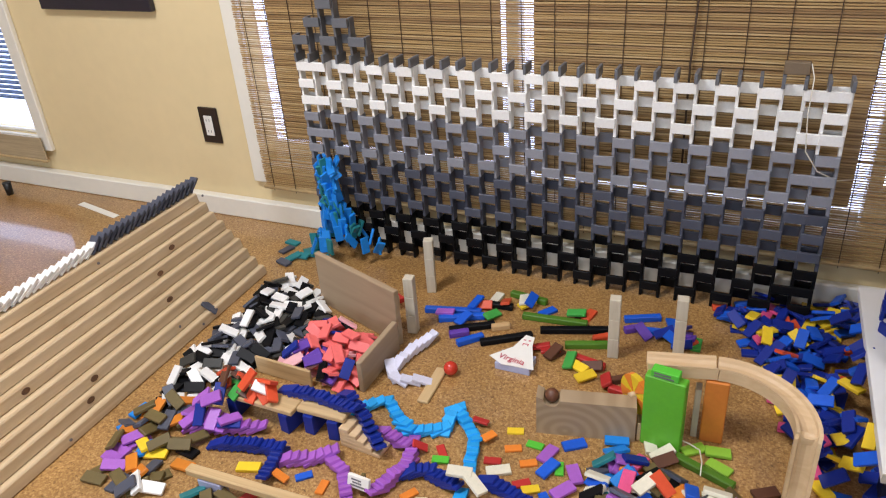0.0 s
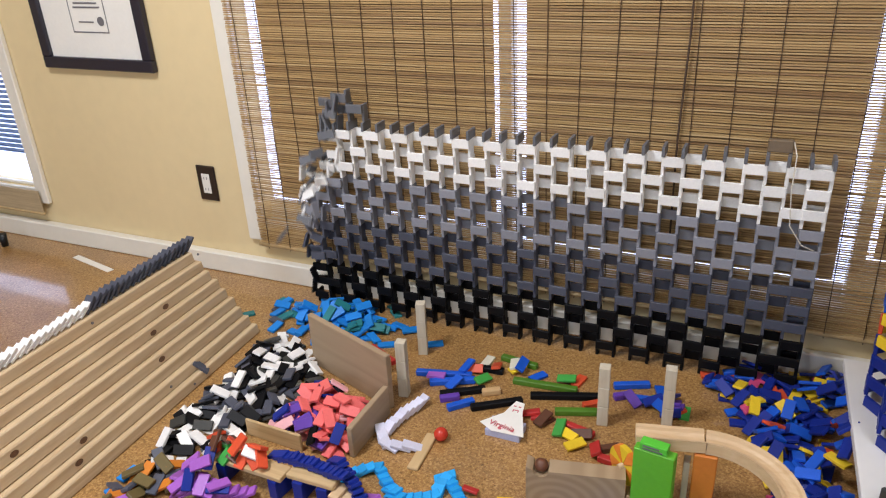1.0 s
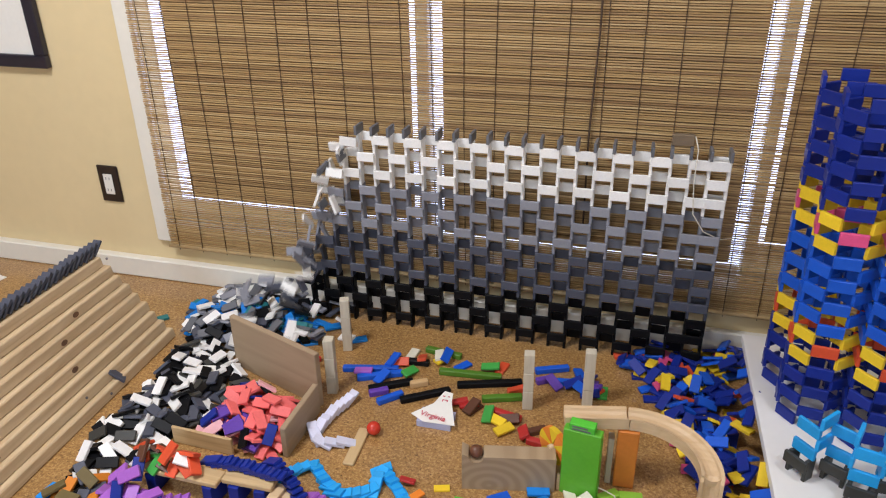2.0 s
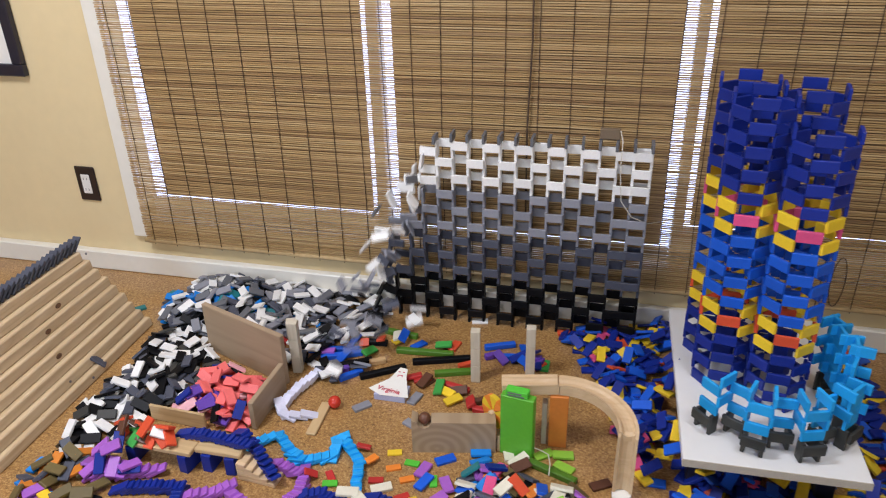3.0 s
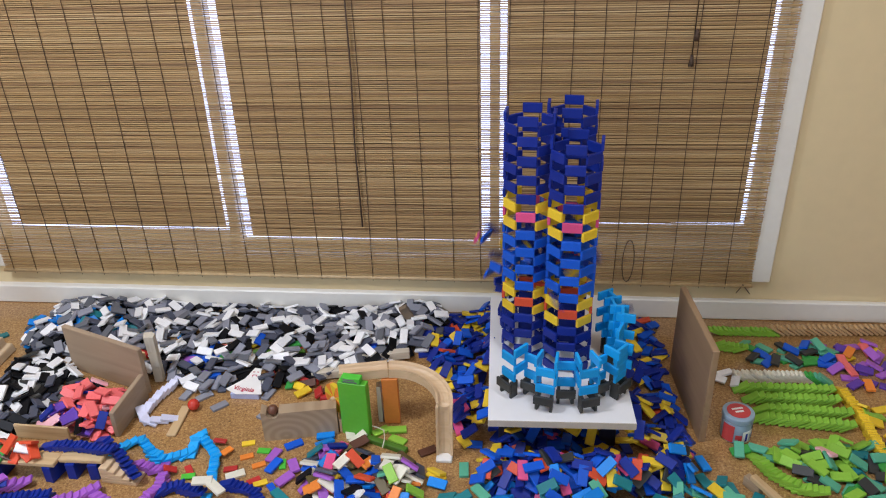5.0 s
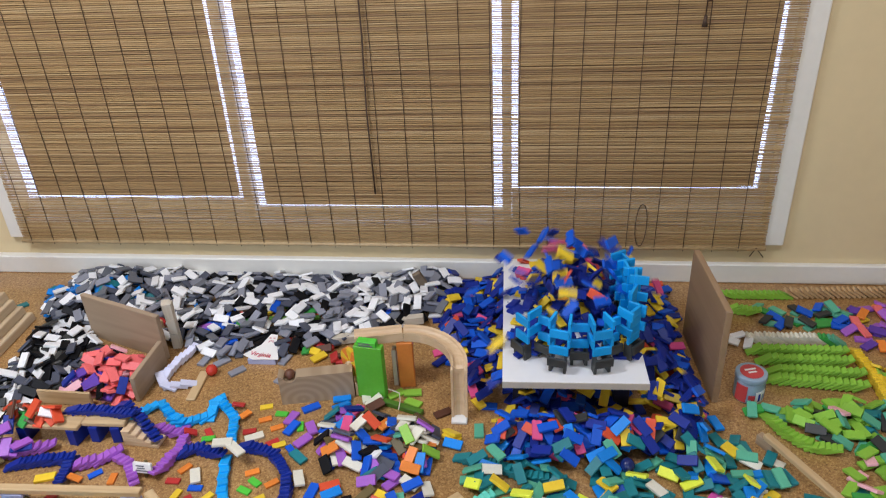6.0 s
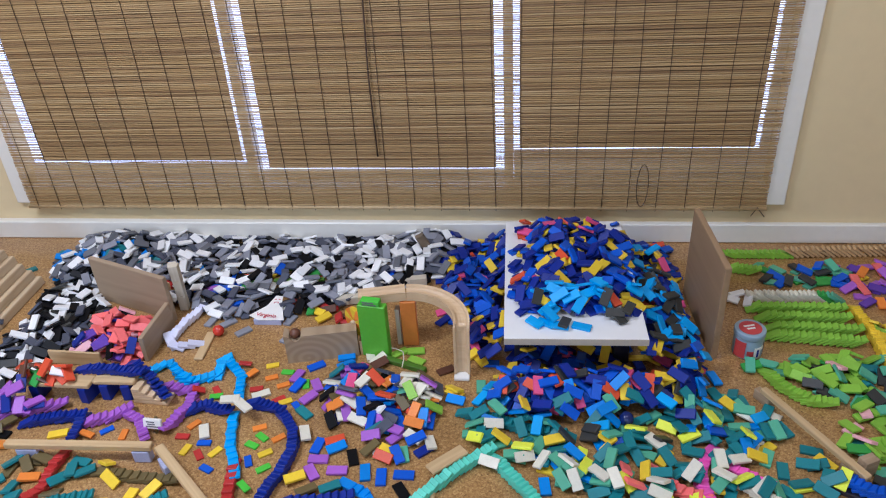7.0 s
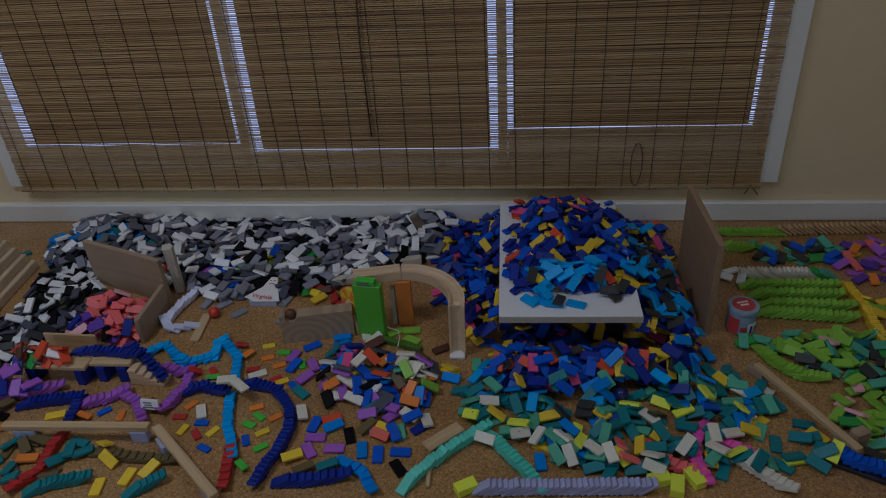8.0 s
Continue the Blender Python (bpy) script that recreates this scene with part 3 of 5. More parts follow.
def steps():
    h = holder("small_steps", "small light wooden stair of stacked strips", "steps", m=pose(-0.074, -0.842, 0, 0, 0, -4))
    for k in range(5):
        part("strip", box(0.0, 0.095 - 0.018 * k, -0.022, 0.022, 0.0095 * k + 0.0003, 0.0095 * (k + 1), 0.001), BEECH, h)


steps()


def wood_post(x, y, turn):
    h = holder("wood_post", "pale square wooden post of stacked blocks", "post", "wood posts", pose(x, y, 0, 0, 0, turn))
    for k in range(3):
        part("block", box(-0.0125, 0.0125, -0.0125, 0.0125, 0.0533 * k + 0.0003, 0.0533 * (k + 1), 0.0012), POSTWOOD, h)
    return h


POSTS = [wood_post(-0.112, -0.446, 10), wood_post(-0.149, -0.256, 20), wood_post(0.377, -0.383, 8), wood_post(0.517, -0.339, 6)]


# ---------------------------------------------------------------- marble run
def channel(points, width=0.042, height=0.026, groove=0.015):
    """A wooden track with a round groove, swept along points."""
    prof = [(-width / 2, -height), (width / 2, -height), (width / 2, 0.0)]
    for k in range(7):
        a = math.pi * k / 6
        prof.append((groove * math.cos(a), -0.002 - 0.011 * math.sin(a)))
    prof.append((-width / 2, 0.0))
    bm = bmesh.new()
    pts = [Vector(p) for p in points]
    rings = []
    for i, p in enumerate(pts):
        d = (pts[min(i + 1, len(pts) - 1)] - pts[max(i - 1, 0)]).normalized()
        side = Vector((d.y, -d.x, 0)).normalized() if abs(d.z) < 0.95 else Vector((-1, 0, 0))
        up = side.cross(d)
        rings.append([bm.verts.new(p + side * s + up * u) for s, u in prof])
    n = len(prof)
    for a, b in zip(rings, rings[1:]):
        for k in range(n):
            bm.faces.new((a[k], b[k], b[(k + 1) % n], a[(k + 1) % n]))
    bm.faces.new(rings[0]), bm.faces.new(rings[-1][::-1])
    bmesh.ops.recalc_face_normals(bm, faces=bm.faces[:])
    return bm


def marble_run():
    h = holder("marble_run", "curved beech marble track on painted blocks", "marble run")
    zt = 0.182
    part("straight_track", channel([(0.487, -0.608, zt), (0.55, -0.594, zt), (0.612, -0.580, zt)]), BEECH, h)
    pts = []
    for k in range(15):
        a = math.radians(103 - 103 * k / 14)
        pts.append((0.645 + 0.130 * math.cos(a), -0.708 + 0.130 * math.sin(a), zt - 0.016 * k / 14))
    part("curved_track", channel(pts), BEECH, h)
    part("chute", channel([(0.775, -0.706, 0.166), (0.774, -0.716, 0.155), (0.7735, -0.722, 0.08), (0.773, -0.727, 0.012)], 0.042, 0.016), BEECH, h)
    part("chute_foot", box(0.752, 0.793, -0.742, -0.712, 0.0005, 0.010, 0.002), SOCKET, h, "white foot under the chute")


marble_run()
tagged(link("green_block", box(-0.039, 0.039, -0.012, 0.012, 0, 0.170, 0.002), GREENPAINT, None, pose(0.530, -0.640, 0, 0, 0, -8)), "tall upright bright green painted block", "block")
tagged(link("orange_block", box(-0.0215, 0.0215, -0.010, 0.010, 0, 0.153, 0.002), ORANGEPAINT, None, pose(0.618, -0.590, 0, 2, 0, 4)), "tall upright orange painted block under the track", "block")
tagged(link("white_post", box(-0.006, 0.006, -0.012, 0.012, 0, 0.12, 0.001), POSTWOOD, None, pose(0.585, -0.583, 0, 0, 0, 4)), "thin pale upright strip between blocks", "block")
h = holder("note_block", "small translucent green block with dark lettering bars", "block", m=pose(0.528, -0.640, 0.1705, 0, 0, -8))
part("body", box(-0.026, 0.026, -0.011, 0.011, 0, 0.016, 0.001), PLASTIC["grass"], h)
for k in range(2):
    part("print", box(-0.02, 0.018 - 0.006 * k, -0.0122, -0.0114, 0.003 + 0.006 * k, 0.006 + 0.006 * k), INK, h)


def colour_wheel():
    h = holder("colour_wheel", "yellow and orange segmented wooden wheel", "wheel", m=pose(0.470, -0.606, 0.088, 90, 0, -42))
    n = 10
    for k in range(n):
        bm = bmesh.new()
        a0, a1 = 2 * math.pi * k / n, 2 * math.pi * (k + 1) / n
        low, top = [], []
        for z, lst in ((-0.006, low), (0.006, top)):
            lst.append(bm.verts.new((0.004 * math.cos((a0 + a1) / 2), 0.004 * math.sin((a0 + a1) / 2), z)))
            for s in range(5):
                a = a0 + (a1 - a0) * s / 4
                lst.append(bm.verts.new((0.042 * math.cos(a), 0.042 * math.sin(a), z)))
        bm.faces.new(top), bm.faces.new(low[::-1])
        for i in range(6):
            bm.faces.new((low[i], low[(i + 1) % 6], top[(i + 1) % 6], top[i]))
        part("segment", bm, PLASTIC["orange" if k % 2 else "yellow"], h)
    part("axle", cylinder(0.006, 0.006, 0.03, 14, -0.014), BEECH, h)
    part("stand", box(-0.006, 0.006, -0.088, -0.005, -0.022, -0.0145, 0.001), BEECH, h)


colour_wheel()


def notched_block():
    h = holder("notched_block", "pine block with a scooped top holding a ball", "block", m=pose(0.381, -0.652, 0, 0, 0, 12))
    bm = bmesh.new()
    prof = [(-0.098, 0.0), (0.098, 0.0), (0.098, 0.088), (-0.052, 0.088)]
    for k in range(1, 7):
        a = math.pi * k / 7
        prof.append((-0.068 + 0.016 * math.cos(a), 0.088 - 0.016 * math.sin(a)))
    prof += [(-0.084, 0.088), (-0.098, 0.095)]
    f = [bm.verts.new((x, -0.019, z)) for x, z in prof]
    g = [bm.verts.new((x, 0.019, z)) for x, z in prof]
    bm.faces.new(f), bm.faces.new(g[::-1])
    for i in range(len(prof)):
        bm.faces.new((f[i], g[i], g[(i + 1) % len(prof)], f[(i + 1) % len(prof)]))
    bmesh.ops.recalc_face_normals(bm, faces=bm.faces[:])
    part("body", bm, ENDGRAIN, h)
    tagged(link("low_block", box(-0.012, 0.012, -0.014, 0.014, 0, 0.045, 0.001), BEECH, None, pose(0.492, -0.628, 0, 0, 0, 12)), "short beech block between ramp and wheel", "block")


notched_block()


def ball(name, x, y, z, r, mat, label):
    bm = bmesh.new()
    bmesh.ops.create_uvsphere(bm, u_segments=24, v_segments=14, radius=r)
    for f in bm.faces:
        f.smooth = True
    return tagged(link(name, bm, mat, None, pose(x, y, z)), label, "ball")


ball("red_ball", 0.046, -0.573, 0.0165, 0.0165, REDPAINT, "small glossy red wooden ball on the cork")
ball("brown_ball", 0.3145, -0.666, 0.0875, 0.0145, material("walnut", (0.13, 0.05, 0.025), 0.4, vary=0.2), "small brown wooden ball on a notched block")
ball("blue_marble", 1.178, -0.885, 0.028, 0.0175, material("dark_marble", (0.01, 0.02, 0.12), 0.15, vary=0.5, scale=60), "glossy dark blue marble among dominoes")


def sign():
    h = holder("paper_sign", "white paper sign with red lettering on a block", "sign", m=pose(0.172, -0.478, 0))
    part("base", box(-0.038, 0.046, -0.043, 0.01, 0, 0.018, 0.001), ACRYLIC, h, "pale block under the sign")
    top = [(-0.056, -0.028), (-0.012, 0.018), (0.004, 0.066), (0.026, 0.063), (0.030, 0.032), (0.056, -0.045), (-0.02, -0.048)]
    bm = bmesh.new()
    tilt = lambda x, y, z: (x, y * 0.94, 0.0185 + (y + 0.048) * 0.12 + z)
    a = [bm.verts.new(tilt(x, y, 0.0)) for x, y in top]
    b = [bm.verts.new(tilt(x, y, 0.0016)) for x, y in top]
    bm.faces.new(b), bm.faces.new(a[::-1])
    for i in range(len(top)):
        bm.faces.new((a[i], a[(i + 1) % len(top)], b[(i + 1) % len(top)], b[i]))
    bmesh.ops.recalc_face_normals(bm, faces=bm.faces[:])
    part("paper", bm, PAPER, h)
    cu = bpy.data.curves.new("lettering", "FONT")
    cu.body, cu.size, cu.extrude, cu.offset = "Virginia", 0.022, 0.0003, 0.0
    cu.materials.append(REDINK)
    tx = new("lettering", cu)
    tx.parent = h
    tx.matrix_basis = pose(-0.035, -0.028, 0.0236, 7, 0, -9)
    on_paper = lambda y: 0.0185 + (y + 0.048) * 0.12 + 0.0017
    bm = bmesh.new()
    for x0, x1, y0, y1 in ((0.004, 0.010, 0.046, 0.049), (0.016, 0.022, 0.046, 0.049), (0.006, 0.020, 0.033, 0.0355), (0.006, 0.008, 0.028, 0.033), (0.018, 0.020, 0.028, 0.033)):
        box(x0, x1, y0 * 0.94, y1 * 0.94, on_paper(y0), on_paper(y1) + 0.0004, 0, bm)
    part("drawing", bm, REDINK, h)


sign()


def jar():
    h = holder("plastic_jar", "round plastic jar with red and white wrapper and grey lid", "jar", m=pose(1.522, -0.588, 0, 0, 0, 15))
    part("body", cylinder(0.0365, 0.038, 0.062, 36, 0.0, bevel=0.003), LIDBLUE, h)
    part("lid", cylinder(0.040, 0.040, 0.017, 36, 0.0625, bevel=0.003), LIDBLUE, h, "grey-blue screw lid")
    part("lid_label", cylinder(0.029, 0.029, 0.0012, 32, 0.0797), JARRED, h, "round red lid label")
    for k, (w, z) in enumerate(((0.030, 0.008), (0.022, -0.004))):
        part("print", box(-w / 2, w / 2, z - 0.003, z + 0.003, 0.0811, 0.0816), PAPER, h)
    for a, w, z0, z1, mat in ((-150, 46, 0.006, 0.056, JARRED), (-108, 24, 0.004, 0.030, JARRED), (-70, 46, 0.004, 0.040, PAPER), (-78, 10, 0.010, 0.034, PLASTIC["navy"]), (-60, 9, 0.008, 0.03, LIDBLUE), (-48, 7, 0.012, 0.028, PLASTIC["navy"]), (-22, 26, 0.006, 0.046, LIDBLUE), (-118, 18, 0.006, 0.018, LIDBLUE)):
        bm = bmesh.new()
        r = 0.0392 + (0.0005 if mat is not PAPER else 0)
        rows = []
        for s in range(7):
            t = math.radians(a - w / 2 + w * s / 6)
            rows.append([bm.verts.new((rr * math.cos(t), rr * math.sin(t), z)) for rr, z in ((r, z0), (r, z1), (r - 0.0012, z1), (r - 0.0012, z0))])
        for p, q in zip(rows, rows[1:]):
            for j in range(4):
                bm.faces.new((p[j], q[j], q[(j + 1) % 4], p[(j + 1) % 4]))
        bmesh.ops.recalc_face_normals(bm, faces=bm.faces[:])
        part("wrapper_patch", bm, mat, h)


jar()


def tower_board():
    h = holder("tower_board", "white laminated board raised on short posts", "board", m=Matrix.Translation((0.884, -0.742, 0)) @ pose(0, 0, 0, 0, 0, 1.5) @ Matrix.Translation((-0.884, 0.742, 0)))
    part("top", box(0.884, 1.240, -0.742, -0.150, 0.128, 0.147, 0.001), [WHITEBOARD], h, "white laminated top")
    part("front_edge", box(0.884, 1.240, -0.7445, -0.7425, 0.1285, 0.1465), EDGE, h, "raw chipboard edge")
    for x, y in ((0.93, -0.64), (1.19, -0.64), (0.93, -0.2), (1.19, -0.2)):
        part("post", box(x - 0.02, x + 0.02, y - 0.02, y + 0.02, 0, 0.1275, 0.002), DARKFRAME, h)


tower_board()
# furniture foot, and a paper strip standing in for the side window's floor reflection
tagged(link("furniture_foot", cylinder(0.012, 0.016, 0.05, 14), METAL, None, pose(-2.0, -0.13, 0)), "dark metal furniture foot on the floor", "furniture foot")
tagged(link("paper_strip", box(-0.115, 0.115, -0.012, 0.012, 0, 0.002), PAPER, None, pose(-1.53, -0.137, 0.0005, 0, 0, -12)), "white paper strip on cork, standing in for a window reflection", "paper strip")

# ---------------------------------------------------------------- dominoes
DL, DW, DT = 0.048, 0.024, 0.0075


def domino_mesh(colour, scale=1.0):
    bm = box(-DL / 2 * scale, DL / 2 * scale, -DW / 2 * scale, DW / 2 * scale, -DT / 2 * scale, DT / 2 * scale, 0.0009)
    me = bpy.data.meshes.new("domino")
    bm.normal_update()
    bm.to_mesh(me)
    bm.free()
    me.materials.append(PLASTIC[colour])
    return me


DOMINO = {k: domino_mesh(k) for k in COLOURS}
MINI = {k: domino_mesh(k, 0.72) for k in ("red", "orange", "yellow", "grass", "blue", "navy", "cream")}
rng = random.Random(11)

# heap of lying pieces: a height map of the floor
GX0, GY0, CELL = -0.95, -1.35, 0.006
GNX, GNY = int(3.2 / CELL), int(1.36 / CELL)
HEAP = np.zeros((GNX, GNY))
HEAP[int((0.884 - GX0) / CELL):int((1.240 - GX0) / CELL), int((-0.742 - GY0) / CELL):int((-0.150 - GY0) / CELL)] = 0.147
UNDER = np.zeros((GNX, GNY))
BLOCKS = [(-0.408, -0.398, -0.115, -0.508, 0.014), (-0.1165, -0.527, -0.1185, -0.70, 0.012), (-0.395, -0.716, -0.236, -0.722, 0.01), (1.412, -0.31, 1.432, -0.622, 0.024),
          (0.29, -0.67, 0.475, -0.632, 0.026), (0.495, -0.606, 0.57, -0.62, 0.026), (0.598, -0.59, 0.638, -0.59, 0.014), (0.773, -0.735, 0.773, -0.715, 0.028), (0.474, -0.60, 0.48, -0.60, 0.02),
          (0.13, -0.515, 0.22, -0.515, 0.02), (0.17, -0.48, 0.18, -0.41, 0.01), (1.522, -0.588, 1.523, -0.588, 0.05), (-0.67, -0.30, -0.60, -1.4, 0.02), (0.046, -0.573, 0.047, -0.573, 0.02), (-0.385, -0.30, -0.19, -0.375, 0.01),
          (-0.112, -0.446, -0.112, -0.447, 0.016), (-0.149, -0.256, -0.149, -0.257, 0.016),
          (1.365, -0.95, 1.332, -1.01, 0.004), (1.332, -1.01, 1.321, -1.075, 0.004), (1.401, -1.0, 1.476, -1.04, 0.002), (1.231, -1.0, 1.272, -1.06, 0.002), (1.272, -1.06, 1.319, -1.085, 0.002),
          (0.713, -1.12, 0.78, -1.026, 0.004), (0.78, -1.026, 0.851, -0.983, 0.004), (0.881, -1.012, 0.96, -1.10, 0.004), (0.356, -0.903, 0.389, -0.952, 0.004), (0.389, -0.952, 0.397, -1.02, 0.006), (0.397, -1.02, 0.366, -1.14, 0.006),
          (0.193, -0.824, 0.276, -1.083, 0.006), (0.246, -0.865, 0.356, -0.903, 0.004), (1.513, -0.777, 1.66, -1.046, 0.0), (1.178, -0.885, 1.179, -0.885, 0.012), (1.565, -0.672, 1.58, -0.73, 0.0), (1.58, -0.73, 1.664, -0.787, 0.0)]


def blocked(x, y):
    for ax, ay, bx, by, r in BLOCKS:
        dx, dy = bx - ax, by - ay
        s = max(0, min(1, ((x - ax) * dx + (y - ay) * dy) / (dx * dx + dy * dy)))
        if math.hypot(x - ax - s * dx, y - ay - s * dy) < r + 0.016:
            return True
    return y > -0.032 or (x < -0.655 + 0.0436 * (-0.315 - y) and y < -0.30)


def settle(x, y, yaw, under=False, scale=1.0, lift=0.0):
    """Lay a piece on the heap: its pose, tilted as the pieces beneath it are."""
    grid = UNDER if under else HEAP
    c, s = math.cos(yaw), math.sin(yaw)
    us, vs = np.linspace(-0.5, 0.5, 9) * DL * scale * 0.94, np.linspace(-0.5, 0.5, 5) * DW * scale * 0.94
    U, V = [q.ravel() for q in np.meshgrid(us, vs)]
    ix = np.clip(((x + c * U - s * V - GX0) / CELL).astype(int), 0, GNX - 1)
    iy = np.clip(((y + s * U + c * V - GY0) / CELL).astype(int), 0, GNY - 1)
    hgt = grid[ix, iy]
    A = np.c_[U, V, np.ones_like(U)]
    (gu, gv, g0), *_ = np.linalg.lstsq(A, hgt, rcond=None)
    gu, gv = max(-0.75, min(0.75, gu)), max(-0.75, min(0.75, gv))
    res = hgt - gu * U - gv * V
    g0 = res.mean() + 0.48 * (res.max() - res.mean())
    th = DT * scale
    top = g0 + gu * U + gv * V + th * 0.97
    np.maximum.at(grid, (ix, iy), top)
    zu, zv = Vector((1, 0, gu)).normalized(), Vector((0, 1, gv)).normalized()
    nrm = zu.cross(zv).normalized()
    zv = nrm.cross(zu)
    R = Matrix((zu, zv, nrm)).transposed().to_4x4()
    return Matrix.Translation((x, y, g0 + th / 2 * 1.06 + lift)) @ pose(0, 0, 0, 0, 0, math.degrees(yaw)) @ R


def inside(x, y, poly):
    hit = False
    for (ax, ay), (bx, by) in zip(poly, poly[1:] + poly[:1]):
        if (ay > y) != (by > y) and x < (bx - ax) * (y - ay) / (by - ay) + ax:
            hit = not hit
    return hit


def level_at(x, y):
    return HEAP[min(GNX - 1, max(0, int((x - GX0) / CELL))), min(GNY - 1, max(0, int((y - GY0) / CELL)))]


def lowest(draw, tries=3):
    """Loose pieces roll to low places: the lowest of a few spots."""
    return min((draw() for _ in range(tries)), key=lambda q: level_at(*q))


def sample(poly):
    xs, ys = [p[0] for p in poly], [p[1] for p in poly]
    for _ in range(400):
        x, y = rng.uniform(min(xs), max(xs)), rng.uniform(min(ys), max(ys))
        if inside(x, y, poly) and not blocked(x, y):
            return x, y
    return xs[0], ys[0]


def pick(palette):
    names, weights = zip(*palette)
    return rng.choices(names, weights)[0]


LOOK = {"white": "white", "moss": "dark green", "pearl": "pale lavender white", "cream": "cream", "silver": "light grey", "slate": "slate grey", "black": "black", "charcoal": "charcoal grey", "navy": "navy blue", "blue": "royal blue", "azure": "bright blue",
        "cyan": "sky blue", "lemon": "lemon yellow", "rose": "pale pink", "jade": "jade green", "mint": "mint green", "lime": "lime green", "grass": "grass green", "amber": "amber"}


def lying(colour, m, where, group, mini=False):
    ob = new("domino", (MINI if mini else DOMINO)[colour])
    ob.matrix_basis = m
    return tagged(ob, f"{'small ' if mini else ''}{LOOK.get(colour, colour)} plastic domino lying {where}", "domino", group)


HEAPS = {}
LATE = []      # pieces laid on top once the piles lie


def scatter(poly, count, palette, where, group, mini=False, under=False):
    """A heap of loose dominoes; small loose ones stay single."""
    if not mini and group not in HEAPS:
        HEAPS[group] = holder("domino_heap", f"{group}, {where}", "dominoes", "heaps of dominoes")
    for _ in range(count):
        if not mini:
            x, y = lowest(lambda: sample(poly), 2)
            ob = new("domino", DOMINO[pick(palette)])
            ob.matrix_basis = settle(x, y, rng.uniform(0, math.tau), under)
            ob.parent = HEAPS[group]
            continue
        x, y = lowest(lambda: sample(poly), 8)
        lying(pick(palette), settle(x, y, rng.uniform(0, math.tau), under, 0.72 if mini else 1.0), where, group, mini)


def toppled(points, colour, label, lean=67, gap=0.0145, z=0.0):
    """A line of toppled dominoes leaning on one another along a path."""
    h = holder("domino_line", label, "dominoes", "lines of toppled dominoes")
    pts = [Vector((*p, 0)) for p in points]
    seg, d, i, k = 0.0, 0.0, 0, 0
    while i < len(pts) - 1:
        v = pts[i + 1] - pts[i]
        if d > v.length:
            d -= v.length
            i += 1
            continue
        p = pts[i] + v.normalized() * d
        nxt = pts[min(i + 2, len(pts) - 1)] - pts[i + 1] if i + 2 < len(pts) else v
        bend = math.atan2(v.x * nxt.y - v.y * nxt.x, v.dot(nxt)) * 0.5 * max(0, 2 * d / v.length - 1)
        yaw = math.atan2(v.y, v.x) + bend + rng.uniform(-0.10, 0.10)
        c = colour if isinstance(colour, str) else colour[min(len(colour) - 1, int(len(colour) * (i + d / v.length) / (len(pts) - 1)))]
        ob = new("domino", DOMINO[c])
        ob.parent = h
        a = radians(90 - lean + rng.uniform(-3, 3))
        zb = z if isinstance(z, (int, float)) else mix_line(z[i], z[i + 1], d / v.length)
        base = DL / 2 * math.sin(a) + DT / 2 * math.cos(a)
        ob.matrix_basis = Matrix.Translation((p.x, p.y, zb + base)) @ pose(0, 0, 0, 0, 0, math.degrees(yaw)) @ pose(0, 0, 0, 0, -math.degrees(a), 0)
        ix, iy = int((p.x - GX0) / CELL), int((p.y - GY0) / CELL)
        HEAP[max(0, ix - 2):ix + 3, max(0, iy - 2):iy + 3] = np.maximum(HEAP[max(0, ix - 2):ix + 3, max(0, iy - 2):iy + 3], zb + 0.022)
        d += gap
    return h


MIXED = [("blue", 3), ("navy", 2), ("purple", 2.6), ("vermilion", 2), ("cream", 3), ("white", 1.8), ("teal", 1.4), ("slate", 1), ("black", 2), ("olive", 2), ("azure", 1), ("orange", 1), ("yellow", 1), ("lime", 1), ("jade", 1), ("pink", 1)]
BLUES = [("navy", 9), ("blue", 5), ("yellow", 3.0), ("vermilion", 1.0), ("pink", 0.5)]
BLUEFRONT = [("navy", 6), ("blue", 4), ("azure", 1.2), ("yellow", 2), ("vermilion", 1.0), ("pink", 0.5), ("charcoal", 1.2)]
TEALS = [("teal", 8), ("jade", 3.2), ("yellow", 0.8), ("lemon", 0.3), ("cream", 0.4), ("azure", 1.2), ("blue", 0.4)]
GREENS = [("lime", 5), ("jade", 2), ("green", 2), ("charcoal", 1), ("rose", 0.5), ("teal", 0.5)]

# toppled lines on the cork
toppled([(-0.091, -0.763), (-0.045, -0.714), (0.041, -0.786), (0.114, -0.755), (0.108, -0.689), (0.178, -0.753), (0.208, -0.861)], "cyan", "winding line of toppled sky blue dominoes on cork", 74, 0.019)
toppled([(0.212, -0.91), (0.234, -0.994), (0.286, -1.1)], "cyan", "straight line of toppled sky blue dominoes on cork", 76, 0.021)
toppled([(-0.224, -0.818), (-0.137, -0.817), (-0.06, -0.827)], "navy", "line of toppled navy dominoes on a plank bridge", 70, 0.013, 0.06)
toppled([(-0.098, -0.788), (-0.051, -0.813), (0.018, -0.863)], "navy", "short line of toppled navy dominoes down the steps", 64, 0.013, [0.056, 0.042, 0.006])
toppled([(-0.009, -0.81), (0.056, -0.829)], "purple", "short line of toppled purple dominoes by the steps", 62, 0.016)
toppled([(0.067, -0.811), (0.085, -0.871), (0.059, -0.957)], "purple", "hooked line of toppled purple dominoes", 66, 0.015)
toppled([(0.091, -0.896), (0.129, -0.877), (0.194, -0.895)], "navy", "short line of toppled navy dominoes on cork", 64, 0.013)
